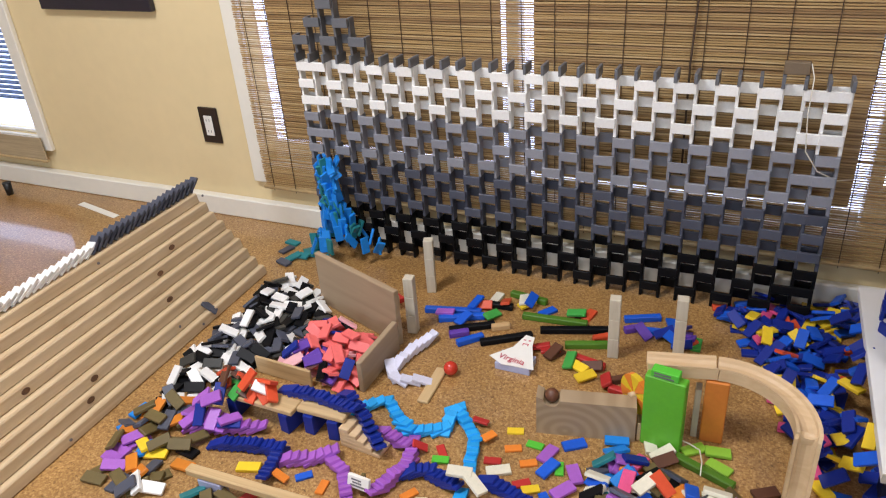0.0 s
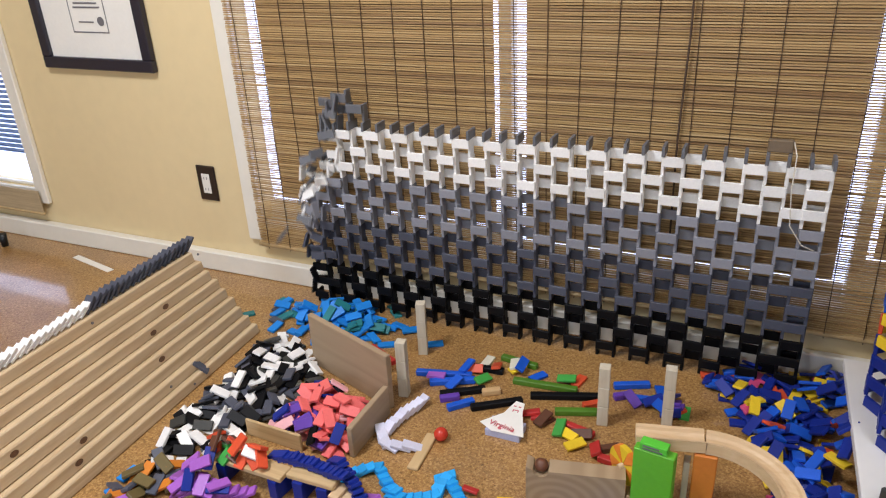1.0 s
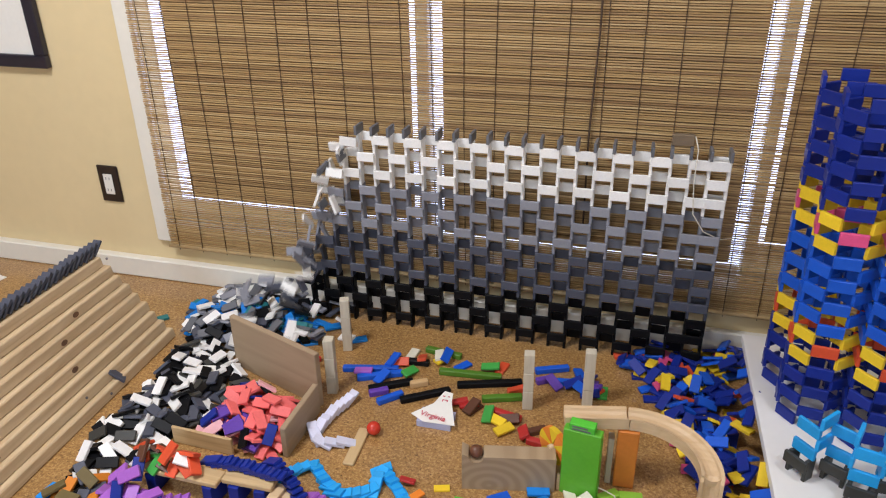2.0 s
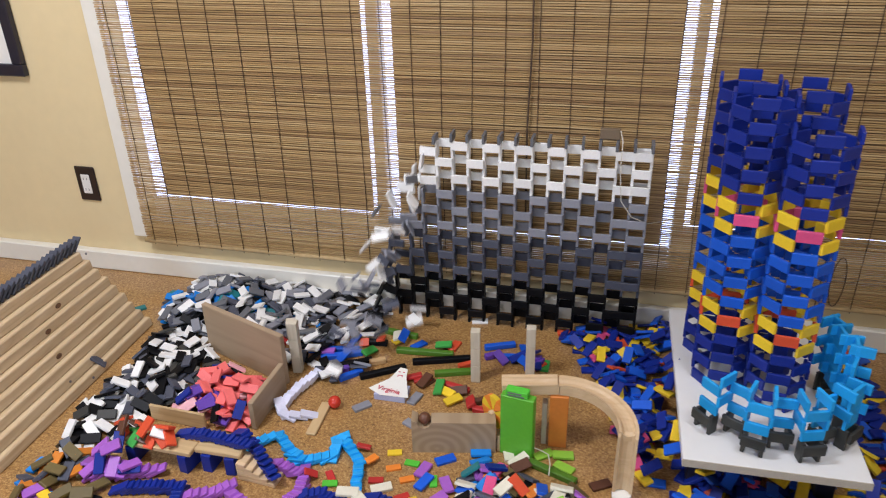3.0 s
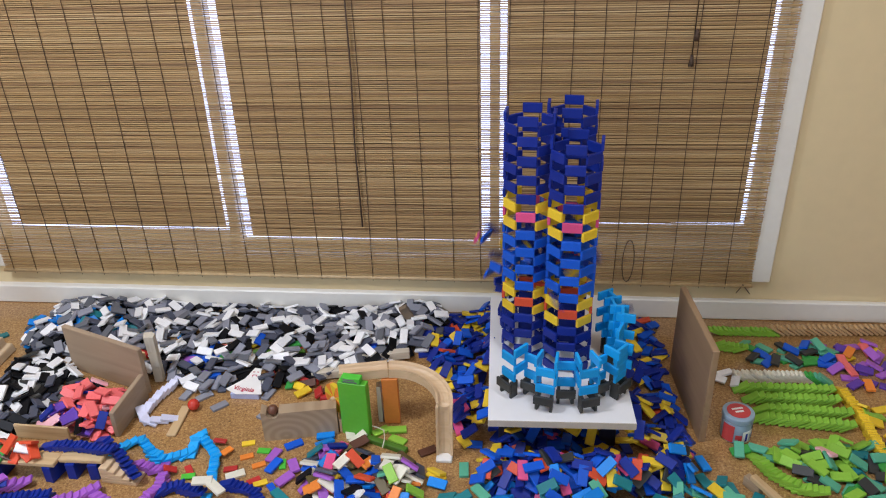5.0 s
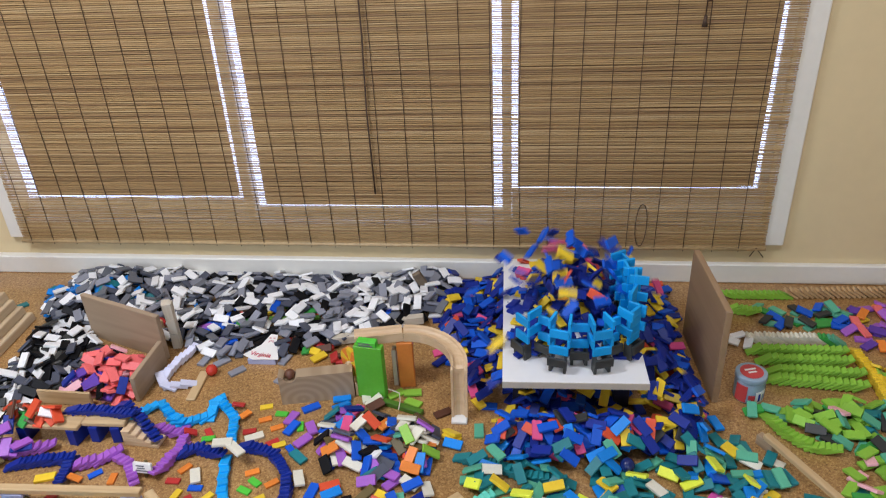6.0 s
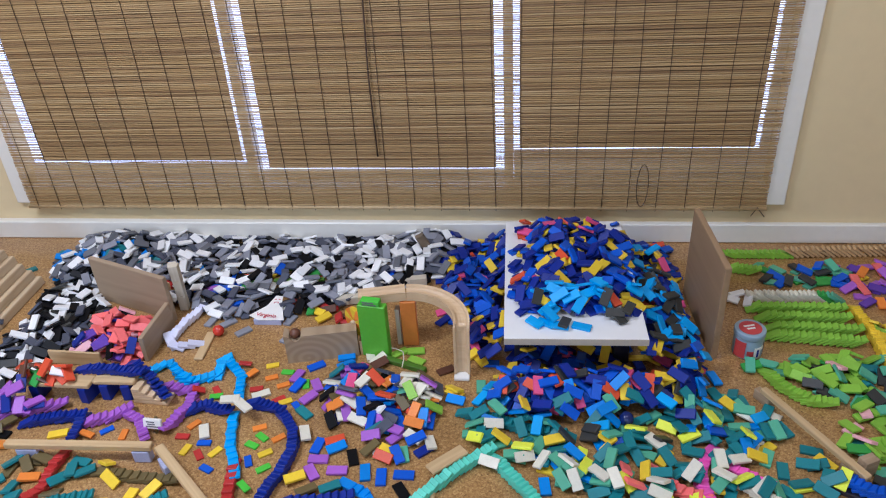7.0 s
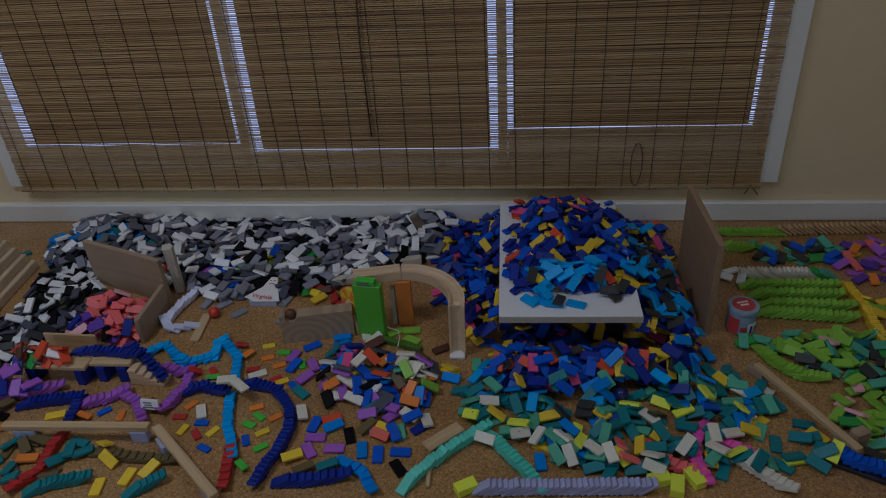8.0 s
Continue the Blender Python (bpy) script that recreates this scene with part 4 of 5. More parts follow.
toppled([(0.245, -0.86), (0.321, -0.881), (0.373, -0.94), (0.394, -1.004), (0.387, -1.075), (0.368, -1.133), (0.363, -1.166)], "navy", "curved line of toppled navy dominoes on cork", 66, 0.013)
toppled([(-0.16, -0.952), (-0.107, -0.929), (-0.067, -0.895)], "purple", "winding line of toppled purple dominoes", 66, 0.016)
toppled([(-0.066, -0.915), (-0.025, -0.937), (0.018, -0.997)], "purple", "short hooked line of toppled purple dominoes", 66, 0.016)
toppled([(-0.316, -0.959), (-0.247, -0.94), (-0.179, -0.929)], "navy", "hooked line of toppled navy dominoes", 64, 0.013)
toppled([(-0.177, -0.933), (-0.163, -1.007)], "navy", "short end of a toppled navy domino line", 64, 0.013)
toppled([(-0.401, -0.939), (-0.332, -0.915), (-0.25, -0.886)], "purple", "line of toppled purple dominoes beside the bridge", 64, 0.018)
toppled([(-0.163, -1.055), (-0.161, -1.108), (-0.153, -1.154), (-0.186, -1.208)], "red", "line of toppled dark red dominoes", 70, 0.018)
toppled([(-0.043, -1.101), (0.05, -1.113), (0.14, -1.115)], "olive", "line of toppled olive dominoes", 76, 0.02)
toppled([(-0.14, -1.217), (-0.098, -1.196), (-0.028, -1.176)], "teal", "line of toppled dark teal dominoes by the plank", 66, 0.012)
toppled([(0.091, -1.21), (0.145, -1.167)], "teal", "short line of toppled teal dominoes", 66, 0.014)
toppled([(0.269, -1.064), (0.28, -1.124), (0.29, -1.174)], "red", "short line of toppled dark red dominoes", 72, 0.022)
toppled([(0.417, -1.166), (0.491, -1.159), (0.56, -1.14)], "navy", "line of toppled navy dominoes at the near edge", 66, 0.017)
toppled([(0.545, -1.102), (0.594, -1.131), (0.62, -1.173)], "azure", "line of toppled bright blue dominoes", 76, 0.02)
toppled([(0.695, -1.162), (0.737, -1.104), (0.792, -1.046), (0.863, -0.984)], "mint", "line of toppled mint green dominoes", 66, 0.013)
toppled([(0.87, -1.011), (0.914, -1.066), (0.952, -1.111), (0.984, -1.157)], "mint", "short line of toppled mint green dominoes", 64, 0.013)
toppled([(0.791, -0.867), (0.875, -0.891), (0.944, -0.918), (1.024, -0.929)], "teal", "line of toppled dark teal dominoes", 66, 0.013)
toppled([(1.36, -0.958), (1.327, -1.017), (1.322, -1.068), (1.337, -1.122)], "magenta", "line of toppled magenta dominoes", 72, 0.02)
toppled([(1.387, -1.004), (1.423, -1.028), (1.455, -1.052)], "magenta", "short line of toppled magenta dominoes", 72, 0.02)
toppled([(1.223, -1.023), (1.268, -1.078), (1.317, -1.096)], "salmon", "line of toppled salmon pink dominoes", 72, 0.02)
toppled([(1.42, -1.063), (1.448, -1.089), (1.494, -1.13)], "cream", "diagonal line of toppled cream dominoes", 66, 0.014)
toppled([(1.549, -0.684), (1.578, -0.743), (1.62, -0.782), (1.667, -0.792)], "lime", "curved line of toppled lime green dominoes", 64, 0.013)
toppled([(1.752, -0.11), (1.575, -0.113)], "lime", "line of toppled lime dominoes along the baseboard")
toppled([(2.25, -0.082), (2.065, -0.088), (1.765, -0.105)], "tan", "line of toppled wooden dominoes along the baseboard", 55, 0.016)
toppled([(1.567, -0.196), (1.634, -0.212)], "lime", "short line of toppled lime green dominoes", 60, 0.013)
toppled([(1.829, -0.357), (1.766, -0.348), (1.585, -0.353)], ["jade", "green", "cream", "cream", "cream", "cream"], "line of toppled cream and green dominoes", 55, 0.0125)
toppled([(1.582, -0.405), (1.824, -0.408)], "lime", "row of toppled lime dominoes in a field", 56, 0.0165)
toppled([(1.597, -0.45), (1.815, -0.453)], "lime", "row of toppled lime dominoes in a field", 56, 0.0165)
toppled([(1.61, -0.497), (1.828, -0.505)], "lime", "row of toppled lime dominoes in a field", 56, 0.0165)
toppled([(1.60, -0.533), (1.823, -0.556)], "lime", "row of toppled lime dominoes in a field", 56, 0.0165)
toppled([(1.85, -0.395), (1.865, -0.50), (1.859, -0.65)], "yellow", "line of toppled yellow dominoes", 60, 0.009)
toppled([(-0.082, -0.60), (-0.074, -0.540), (-0.050, -0.472)], "pearl", "line of toppled white dominoes beside a board", 68, 0.018)
toppled([(0.0, -0.628), (-0.058, -0.646), (-0.095, -0.606)], "pearl", "short line of toppled white dominoes", 72, 0.027)
toppled([(0.86, -1.165), (1.21, -1.145)], "lavender", "row of toppled pale lavender dominoes on cork", 55, 0.012)
toppled([(1.617, -1.036), (1.652, -1.068), (1.72, -1.09)], "blue", "line of toppled blue dominoes on a dark base", 60, 0.014, 0.012)
for x, y, a in ((1.235, -1.12, 20), (1.27, -1.135, 80), (1.31, -1.112, 115), (0.825, -1.16, 30)):
    tagged(link("clear_block", box(-0.024, 0.024, -0.014, 0.014, 0, 0.02, 0.001), PLASTIC["lemon"], None, pose(x, y, 0.0005, 0, 0, a)), "translucent lime yellow plastic block on cork", "block")
board("notched_plank", (0.729, -1.069), (0.802, -1.002), 0.008, 0.032, PLANK, "short wooden plank lying across mint dominoes", 0.024, "plank")
board("thin_stick", (0.739, -1.08), (0.742, -1.16), 0.010, 0.010, PLANK, "thin wooden stick lying on the cork", 0.0, "stick")
board("dark_base", (1.60, -1.03), (1.74, -1.10), 0.012, 0.05, DARKFRAME, "dark curved base under blue dominoes", 0.0, "base")
tagged(link("end_block", box(-0.018, 0.018, -0.012, 0.012, 0, 0.05, 0.001), BLOCKWOOD, None, pose(1.675, -1.0, 0, 0, 0, 25)), "upright wooden block beside the stick", "block")
# rows standing on the ramp's top edge, leaning against each other
toppled([(-0.824, -0.72), (-0.838, -0.345)], "slate", "row of leaning slate dominoes on the ramp", 48, 0.0195, 0.2555)
toppled([(-0.808, -1.05), (-0.823, -0.735)], "white", "row of leaning white dominoes on the ramp", 64, 0.0195, 0.2555)
toppled([(-0.807, -1.065), (-0.80, -1.25)], "yellow", "row of leaning yellow dominoes on the ramp", 64, 0.0185, 0.2555)

# flat sticks and blocks at the foot of the domino wall
STICKS = [((-0.295, -0.288), (-0.198, -0.338), "red"), ((-0.122, -0.356), (0.023, -0.322), "blue"), ((-0.070, -0.386), (0.038, -0.336), "blue"), ((-0.016, -0.284), (0.093, -0.276), "black"), ((0.066, -0.212), (0.169, -0.225), "moss"), ((0.129, -0.303), (0.293, -0.290), "moss"), ((-0.024, -0.423), (0.076, -0.363), "black"), ((0.069, -0.447), (0.178, -0.375), "black"), ((0.190, -0.350), (0.348, -0.297), "black"), ((0.264, -0.390), (0.359, -0.357), "moss"), ((0.281, -0.424), (0.372, -0.444), "red"), ((0.373, -0.239), (0.456, -0.203), "blue"), ((0.421, -0.274), (0.472, -0.267), "blue"), ((0.395, -0.487), (0.434, -0.461), "brown"), ((0.397, -0.511), (0.441, -0.518), "red"), ((0.321, -0.346), (0.362, -0.317), "vermilion"), ((0.383, -0.285), (0.415, -0.264), "violet"), ((0.016, -0.468), (0.066, -0.418), "blue"), ((-0.016, -0.441), (0.026, -0.414), "violet"), ((0.073, -0.380), (0.113, -0.356), "tan"), ((0.551, -0.666), (0.674, -0.712), "moss")]
for a, b, c in STICKS:
    board("wood_stick", a, b, 0.016, 0.017, PLASTIC[c], f"{LOOK.get(c, c)} painted wooden stick lying flat", category="stick")
    for s in range(20):
        x, y = mix_line(a[0], b[0], s / 19), mix_line(a[1], b[1], s / 19)
        ix, iy = int((x - GX0) / CELL), int((y - GY0) / CELL)
        HEAP[ix - 1:ix + 2, iy - 1:iy + 2] = 0.016
scatter([(-0.06, -0.44), (0.0, -0.38), (0.1, -0.33), (0.36, -0.27), (0.34, -0.19), (0.02, -0.24), (-0.08, -0.36)], 14, [("blue", 2), ("yellow", 2), ("vermilion", 2), ("purple", 1), ("brown", 1), ("cream", 1), ("green", 2)], "among coloured sticks", "pieces among sticks")
scatter([(0.17, -0.42), (0.34, -0.42), (0.42, -0.50), (0.36, -0.52), (0.20, -0.40)], 9, [("green", 2), ("yellow", 2), ("brown", 1), ("red", 1)], "among coloured sticks", "pieces among sticks")
scatter([(0.36, -0.28), (0.52, -0.20), (0.6, -0.27), (0.55, -0.30), (0.40, -0.34)], 12, [("navy", 2), ("blue", 2), ("vermilion", 1), ("green", 1), ("violet", 1)], "among coloured sticks", "pieces among sticks")

# pieces that lie on the plank bridge rest on its top
for (ax, ay), (bx, by) in (((-0.385, -0.846), (-0.185, -0.850)), ((-0.184, -0.834), (-0.070, -0.832))):
    for q in range(40):
        ix, iy = int((mix_line(ax, bx, q / 39) - GX0) / CELL), int((mix_line(ay, by, q / 39) - GY0) / CELL)
        HEAP[ix - 1:ix + 2, iy - 3:iy + 4] = np.maximum(HEAP[ix - 1:ix + 2, iy - 3:iy + 4], 0.061)

# single pieces that lie apart on the cork: colour, place, turn
SMALL_LOOSE = [("red", 0.174, -0.709, 2), ("red", 0.234, -0.799, 14), ("red", 0.306, -0.835, 36), ("red", 0.089, -0.825, 33), ("red", 0.129, -0.81, -53), ("red", 0.104, -0.976, 0), ("red", 0.168, -1.032, -52), ("orange", 0.206, -0.746, 64), ("orange", 0.261, -0.753, 25), ("orange", 0.302, -0.781, 28), ("orange", 0.288, -0.937, 24), ("orange", 0.346, -0.968, 40), ("orange", 0.117, -0.935, 56), ("orange", -0.049, -0.978, 97), ("orange", -0.137, -0.989, -8), ("yellow", 0.249, -0.704, 17), ("yellow", 0.327, -0.845, 31), ("yellow", 0.328, -1.018, 35), ("yellow", 0.129, -1.018, 77), ("yellow", 0.205, -1.021, 58), ("grass", 0.299, -0.729, -2), ("grass", 0.304, -0.967, -34), ("grass", 0.287, -0.994, -22), ("grass", 0.338, -1.064, 38), ("grass", 0.314, -1.126, -39), ("grass", 0.362, -0.774, -75), ("grass", 0.137, -0.834, 15), ("blue", 0.295, -1.045, -65), ("blue", 0.36, -0.857, -49), ("blue", 0.203, -1.073, -25), ("blue", 0.167, -0.994, 3), ("blue", -0.099, -0.966, 43)]
LOOSE_BY_TRACK = [("cream", 0.254, -0.82, 29), ("cream", 0.154, -0.96, -66), ("cream", 0.411, -0.959, -68), ("cream", 0.648, -0.793, 0), ("cream", 0.645, -0.755, 13), ("cream", 0.527, -0.798, 55), ("cream", 0.508, -0.874, -22), ("purple", 0.331, -0.747, 74), ("purple", 0.395, -0.784, -61), ("purple", 0.385, -0.831, 53), ("purple", 0.461, -1.03, 3), ("purple", 0.455, -1.07, -55), ("purple", 0.513, -1.061, 3), ("purple", 0.575, -0.965, 0), ("purple", 0.696, -0.804, -14), ("purple", 0.497, -0.863, -12), ("blue", 0.343, -0.786, 66), ("blue", 0.449, -0.988, 80), ("blue", 0.646, -1.014, -61), ("blue", 0.669, -1.065, 0), ("blue", 0.618, -1.074, -84), ("blue", 0.372, -0.702, 35), ("blue", 0.536, -0.883, -79), ("blue", 0.606, -0.778, -81), ("blue", 0.683, -0.965, -152), ("vermilion", 0.488, -0.971, 25), ("vermilion", 0.614, -1.02, -24), ("vermilion", 0.556, -0.786, -30), ("vermilion", 0.59, -0.841, -21)]
DARK_LOOSE_BY_TRACK = [("black", 0.541, -1.02, -70), ("black", 0.67, -1.111, -55), ("black", 0.464, -0.914, -62), ("black", 0.44, -0.844, 13), ("black", 0.566, -0.879, 50), ("olive", 0.579, -0.997, 45), ("olive", 0.459, -1.127, 36), ("olive", 0.682, -0.764, -27), ("azure", 0.497, -0.995, 32), ("azure", 0.579, -1.063, -79), ("azure", 0.764, -0.822, -15), ("azure", 0.449, -0.666, 13), ("teal", 0.51, -1.117, 27), ("teal", 0.387, -0.883, -39), ("teal", 0.44, -0.741, 29), ("yellow", 0.423, -1.094, 29), ("yellow", 0.759, -0.79, -40), ("yellow", -0.218, -0.986, 19), ("yellow", -0.003, -1.127, -30), ("yellow", 0.058, -1.165, 84), ("yellow", 0.104, -1.148, 62), ("yellow", 0.506, -0.844, -17), ("orange", -0.205, -1.128, 13), ("lime", 0.716, -0.869, 7), ("lime", 0.655, -0.845, -58), ("slate", 0.499, -0.847, -16), ("slate", 0.57, -0.735, -34)]
PALE_LOOSE = [("cream", 0.94, -1.013, 25), ("cream", 0.978, -1.019, 57), ("cream", 1.037, -1.035, -48), ("cream", 1.049, -1.078, -65), ("cream", 1.102, -1.062, -45), ("cream", 1.135, -1.076, -73), ("cream", 1.226, -1.101, -16), ("cream", 1.3, -1.045, 43), ("cream", 1.226, -1.072, -40), ("cream", 0.865, -0.917, 9), ("cream", 0.86, -1.031, -22), ("cream", 1.366, -1.05, -44), ("cream", 1.37, -1.002, -87), ("cream", 1.413, -0.993, 22), ("salmon", 1.161, -1.041, -88), ("salmon", 1.177, -1.081, 3), ("azure", 0.924, -0.888, -23), ("azure", 0.985, -1.079, -83), ("azure", 1.051, -1.0, -42), ("azure", 1.414, -0.714, -71), ("azure", 1.381, -0.838, -17), ("azure", 1.131, -0.882, 38), ("azure", 1.375, -0.768, -118)]
BRIGHT_LOOSE = [("yellow", 1.204, -1.035, -97), ("yellow", 0.884, -0.951, -23), ("yellow", 1.007, -0.964, 7), ("yellow", 1.126, -0.952, -48), ("yellow", 1.454, -0.979, -1), ("yellow", 1.428, -0.811, -62), ("lemon", 0.935, -0.991, -14), ("lemon", 0.823, -0.964, -37), ("lemon", 1.196, -0.918, -21), ("lemon", 1.373, -0.885, -73), ("lemon", 1.442, -0.933, -86), ("jade", 0.82, -0.917, 3), ("jade", 0.873, -0.882, -46), ("jade", 1.021, -1.074, -57), ("jade", 1.516, -0.901, -73), ("jade", 1.437, -0.884, -4), ("jade", 1.139, -0.946, 38), ("jade", 1.457, -0.839, -10), ("rose", 1.699, -0.921, -58), ("rose", 1.715, -0.678, -59)]
LOOSE_BY_STRING = [("lime", 0.592, -0.636, 39), ("lime", 0.637, -0.631, 10), ("lime", 0.643, -0.668, -24), ("brown", 0.727, -0.704, 32), ("jade", 0.825, -0.765, -86), ("slate", 0.719, -0.793, -80), ("cream", 0.512, -0.651, -72), ("cream", 0.539, -0.676, 39), ("brown", 0.547, -0.696, 42), ("yellow", 0.759, -0.799, -29), ("azure", 0.455, -0.698, 39), ("navy", 0.497, -0.728, 26)]
for c, x, y, a in SMALL_LOOSE:
    lying(c, settle(x, y, radians(a), False, 0.72), "loose on the cork", "small loose dominoes", True)
for row, where in ((LOOSE_BY_STRING, "loose beside a green stick"), (LOOSE_BY_TRACK, "loose on the cork by the track"), (DARK_LOOSE_BY_TRACK, "loose on the cork by the track"), (PALE_LOOSE, "among teal dominoes"), (BRIGHT_LOOSE, "among teal dominoes")):
    for c, x, y, a in row:
        LATE.append((c, x, y, a, where))

# piles on the cork
scatter([(-0.59, -0.33), (-0.46, -0.37), (-0.30, -0.50), (-0.36, -0.72), (-0.42, -0.80), (-0.52, -0.90), (-0.59, -0.75), (-0.58, -0.59)], 185, [("black", 7), ("slate", 3), ("white", 6), ("charcoal", 1.5)], "in a heap beside the ramp", "dominoes heaped by the ramp")
scatter([(-0.31, -0.50), (-0.14, -0.56), (-0.135, -0.70), (-0.24, -0.72), (-0.33, -0.70)], 100, [("salmon", 6), ("rose", 2.4), ("violet", 3), ("navy", 1), ("black", 0.7)], "in a heap beside the plywood board", "pink dominoes by the boards")
scatter([(-0.385, -0.832), (-0.25, -0.835), (-0.23, -0.862), (-0.385, -0.86)], 17, [("vermilion", 4), ("brown", 1), ("white", 1), ("yellow", 1), ("green", 1)], "on the plank bridge", "dominoes on the bridge")
scatter([(-0.56, -0.93), (-0.46, -0.85), (-0.37, -0.90), (-0.33, -1.11), (-0.50, -1.16)], 52, [("olive", 4), ("white", 2), ("slate", 2), ("amber", 3), ("azure", 1), ("yellow", 1), ("black", 1), ("purple", 1.5)], "in a heap by the ramp foot", "mixed dominoes")
scatter([(-0.30, -1.07), (-0.05, -1.07), (0.10, -1.12), (0.0, -1.2), (-0.30, -1.2)], 16, [("olive", 4), ("yellow", 2), ("teal", 2), ("orange", 1)], "on cork beside a plank", "dominoes by the plank")
scatter([(-0.44, -0.90), (-0.36, -0.88), (-0.28, -0.905), (-0.40, -0.945)], 12, [("purple", 5), ("amber", 1), ("navy", 1)], "beside the bridge", "purple dominoes")
scatter([(0.42, -0.75), (0.50, -0.71), (0.56, -0.745), (0.66, -0.775), (0.72, -0.82), (0.72, -0.90), (0.56, -0.93), (0.45, -0.88)], 88, MIXED, "in a mixed heap on cork", "mixed dominoes by the track")
scatter([(0.60, -0.78), (0.70, -0.76), (0.71, -0.84), (0.62, -0.85)], 12, [("cream", 3), ("slate", 1)], "in a mixed heap on cork", "mixed dominoes by the track")
scatter([(0.55, -0.90), (0.72, -0.88), (0.72, -1.0), (0.58, -1.02)], 12, MIXED, "scattered on cork", "mixed dominoes by the track")
scatter([(0.56, -0.12), (0.70, -0.045), (0.88, -0.045), (0.88, -0.68), (0.82, -0.68), (0.76, -0.52), (0.66, -0.25)], 215, BLUES, "in a heap beside the white board", "blue dominoes beside the board")
scatter([(0.90, -0.45), (1.22, -0.45), (1.23, -0.76), (0.89, -0.76)], 125, BLUES, "under the raised board", "blue dominoes under the board", under=True)
scatter([(0.88, -0.60), (1.24, -0.60), (1.245, -0.80), (0.88, -0.80)], 60, BLUES, "under the raised board", "blue dominoes under the board", under=True)
HEAP[:, :] = np.maximum(HEAP, np.where(HEAP < 0.14, UNDER, 0))
scatter([(1.26, -0.05), (1.385, -0.06), (1.40, -0.32), (1.40, -0.62), (1.25, -0.74), (1.26, -0.5)], 120, BLUES, "in a heap beside the divider board", "blue dominoes by the divider")
scatter([(0.87, -0.778), (1.25, -0.778), (1.39, -0.66), (1.34, -0.80), (1.04, -0.86), (0.86, -0.85)], 175, BLUEFRONT, "scattered before the white board", "blue dominoes before the board")
scatter([(0.83, -0.87), (1.06, -0.87), (1.30, -0.80), (1.42, -0.75), (1.56, -0.86), (1.63, -1.06), (1.15, -1.12), (0.93, -1.03), (0.80, -0.93)], 175, TEALS, "scattered on cork", "teal dominoes on the cork")
scatter([(1.48, -0.67), (1.64, -0.62), (1.92, -0.62), (1.90, -0.90), (1.72, -0.84), (1.67, -0.80), (1.60, -0.70)], 110, GREENS, "scattered on cork", "green dominoes on the cork")
scatter([(1.64, -0.86), (1.80, -0.88), (1.80, -1.05), (1.70, -1.05)], 24, GREENS + [("rose", 2)], "scattered on cork", "green dominoes on the cork")
scatter([(1.64, -0.175), (1.90, -0.18), (1.88, -0.30), (1.66, -0.27)], 26, [("green", 3), ("jade", 2), ("blue", 2), ("charcoal", 2)], "scattered by the baseboard", "dark green dominoes")
scatter([(1.86, -0.17), (2.15, -0.15), (2.10, -0.40), (1.88, -0.36)], 46, [("violet", 2), ("purple", 3), ("orange", 2), ("salmon", 1), ("yellow", 1), ("jade", 1)], "in a heap by the baseboard", "purple and orange dominoes")
scatter([(1.875, -0.40), (2.1, -0.40), (2.1, -0.66), (1.88, -0.66)], 34, [("yellow", 4), ("orange", 2), ("lime", 1), ("purple", 1)], "in a heap on cork", "yellow dominoes")
for x, y, a in ((1.555, -0.335, 20), (1.575, -0.375, 70), (1.53, -0.36, -30)):
    lying("white", settle(x, y, radians(a)), "by a toppled line", "white dominoes by the line")
scatter([(-0.70, -0.12), (-0.60, -0.10), (-0.57, -0.26), (-0.66, -0.27)], 7, [("teal", 3), ("slate", 2)], "loose near the ramp", "loose dominoes near the ramp")
lying("slate", Matrix.Translation((-0.658, -0.567, 0.035)) @ pose(0, 0, 0, 0, 0, 30) @ pose(0, 0, 0, 0, 48, 0), "on the stepped ramp", "loose dominoes near the ramp")
for m in (pose(0.205, -0.892, 0.052, 4, 3, 12), pose(0.242, -0.905, 0.046, -8, 10, -34)):
    lying("cream", m, "across toppled lines", "cream dominoes on the crossing")
card = tagged(link("sign_card", box(-0.024, 0.024, -0.004, 0.004, 0, 0.026, 0.001), PAPER, None, pose(0.028, -0.968, 0.018, -18, 0, -4)), "small white card with grey lettering bars", "card")
for k, w in enumerate((0.016, 0.012, 0.015)):
    part("print", box(-w, w - 0.004 * k, -0.0047, -0.0042, 0.005 + 0.006 * k, 0.008 + 0.006 * k), INK, card)
lying("olive", pose(0.03, -0.955, 0.012, 0, 90, 10), "under a small card", "dominoes by the plank")

for c, x, y, a, where in LATE:
    lying(c, settle(x, y, radians(a)), where, "loose dominoes on the cork")
tagged(link("white_string", tube([(0.552, -0.652, 0.016), (0.554, -0.639, 0.022), (0.565, -0.636, 0.022), (0.585, -0.640, 0.020), (0.604, -0.65, 0.020), (0.612, -0.685, 0.024), (0.614, -0.727, 0.030)], 0.0014, 6), STRING), "thin white string lying across a green stick", "string")

# ---------------------------------------------------------------- the things that fall
MOVES = []
UPRIGHT = pose(0, 0, 0, 0, 90, 0)      # long side up, thin along x, wide along y
ONEDGE = pose(0, 0, 0, 90, 0, 0)       # long along x, wide side up
ONEDGE_Y = pose(0, 0, 0, 0, 0, 90) @ ONEDGE


def piece(parent, colour, m):
    ob = new("domino", DOMINO[colour])
    ob.parent = parent
    ob.matrix_basis = m
    return ob


def drop(ob, m0, m1, t0, dur, hop=0.0):
    MOVES.append((ob, m0, m1, t0, dur, hop))


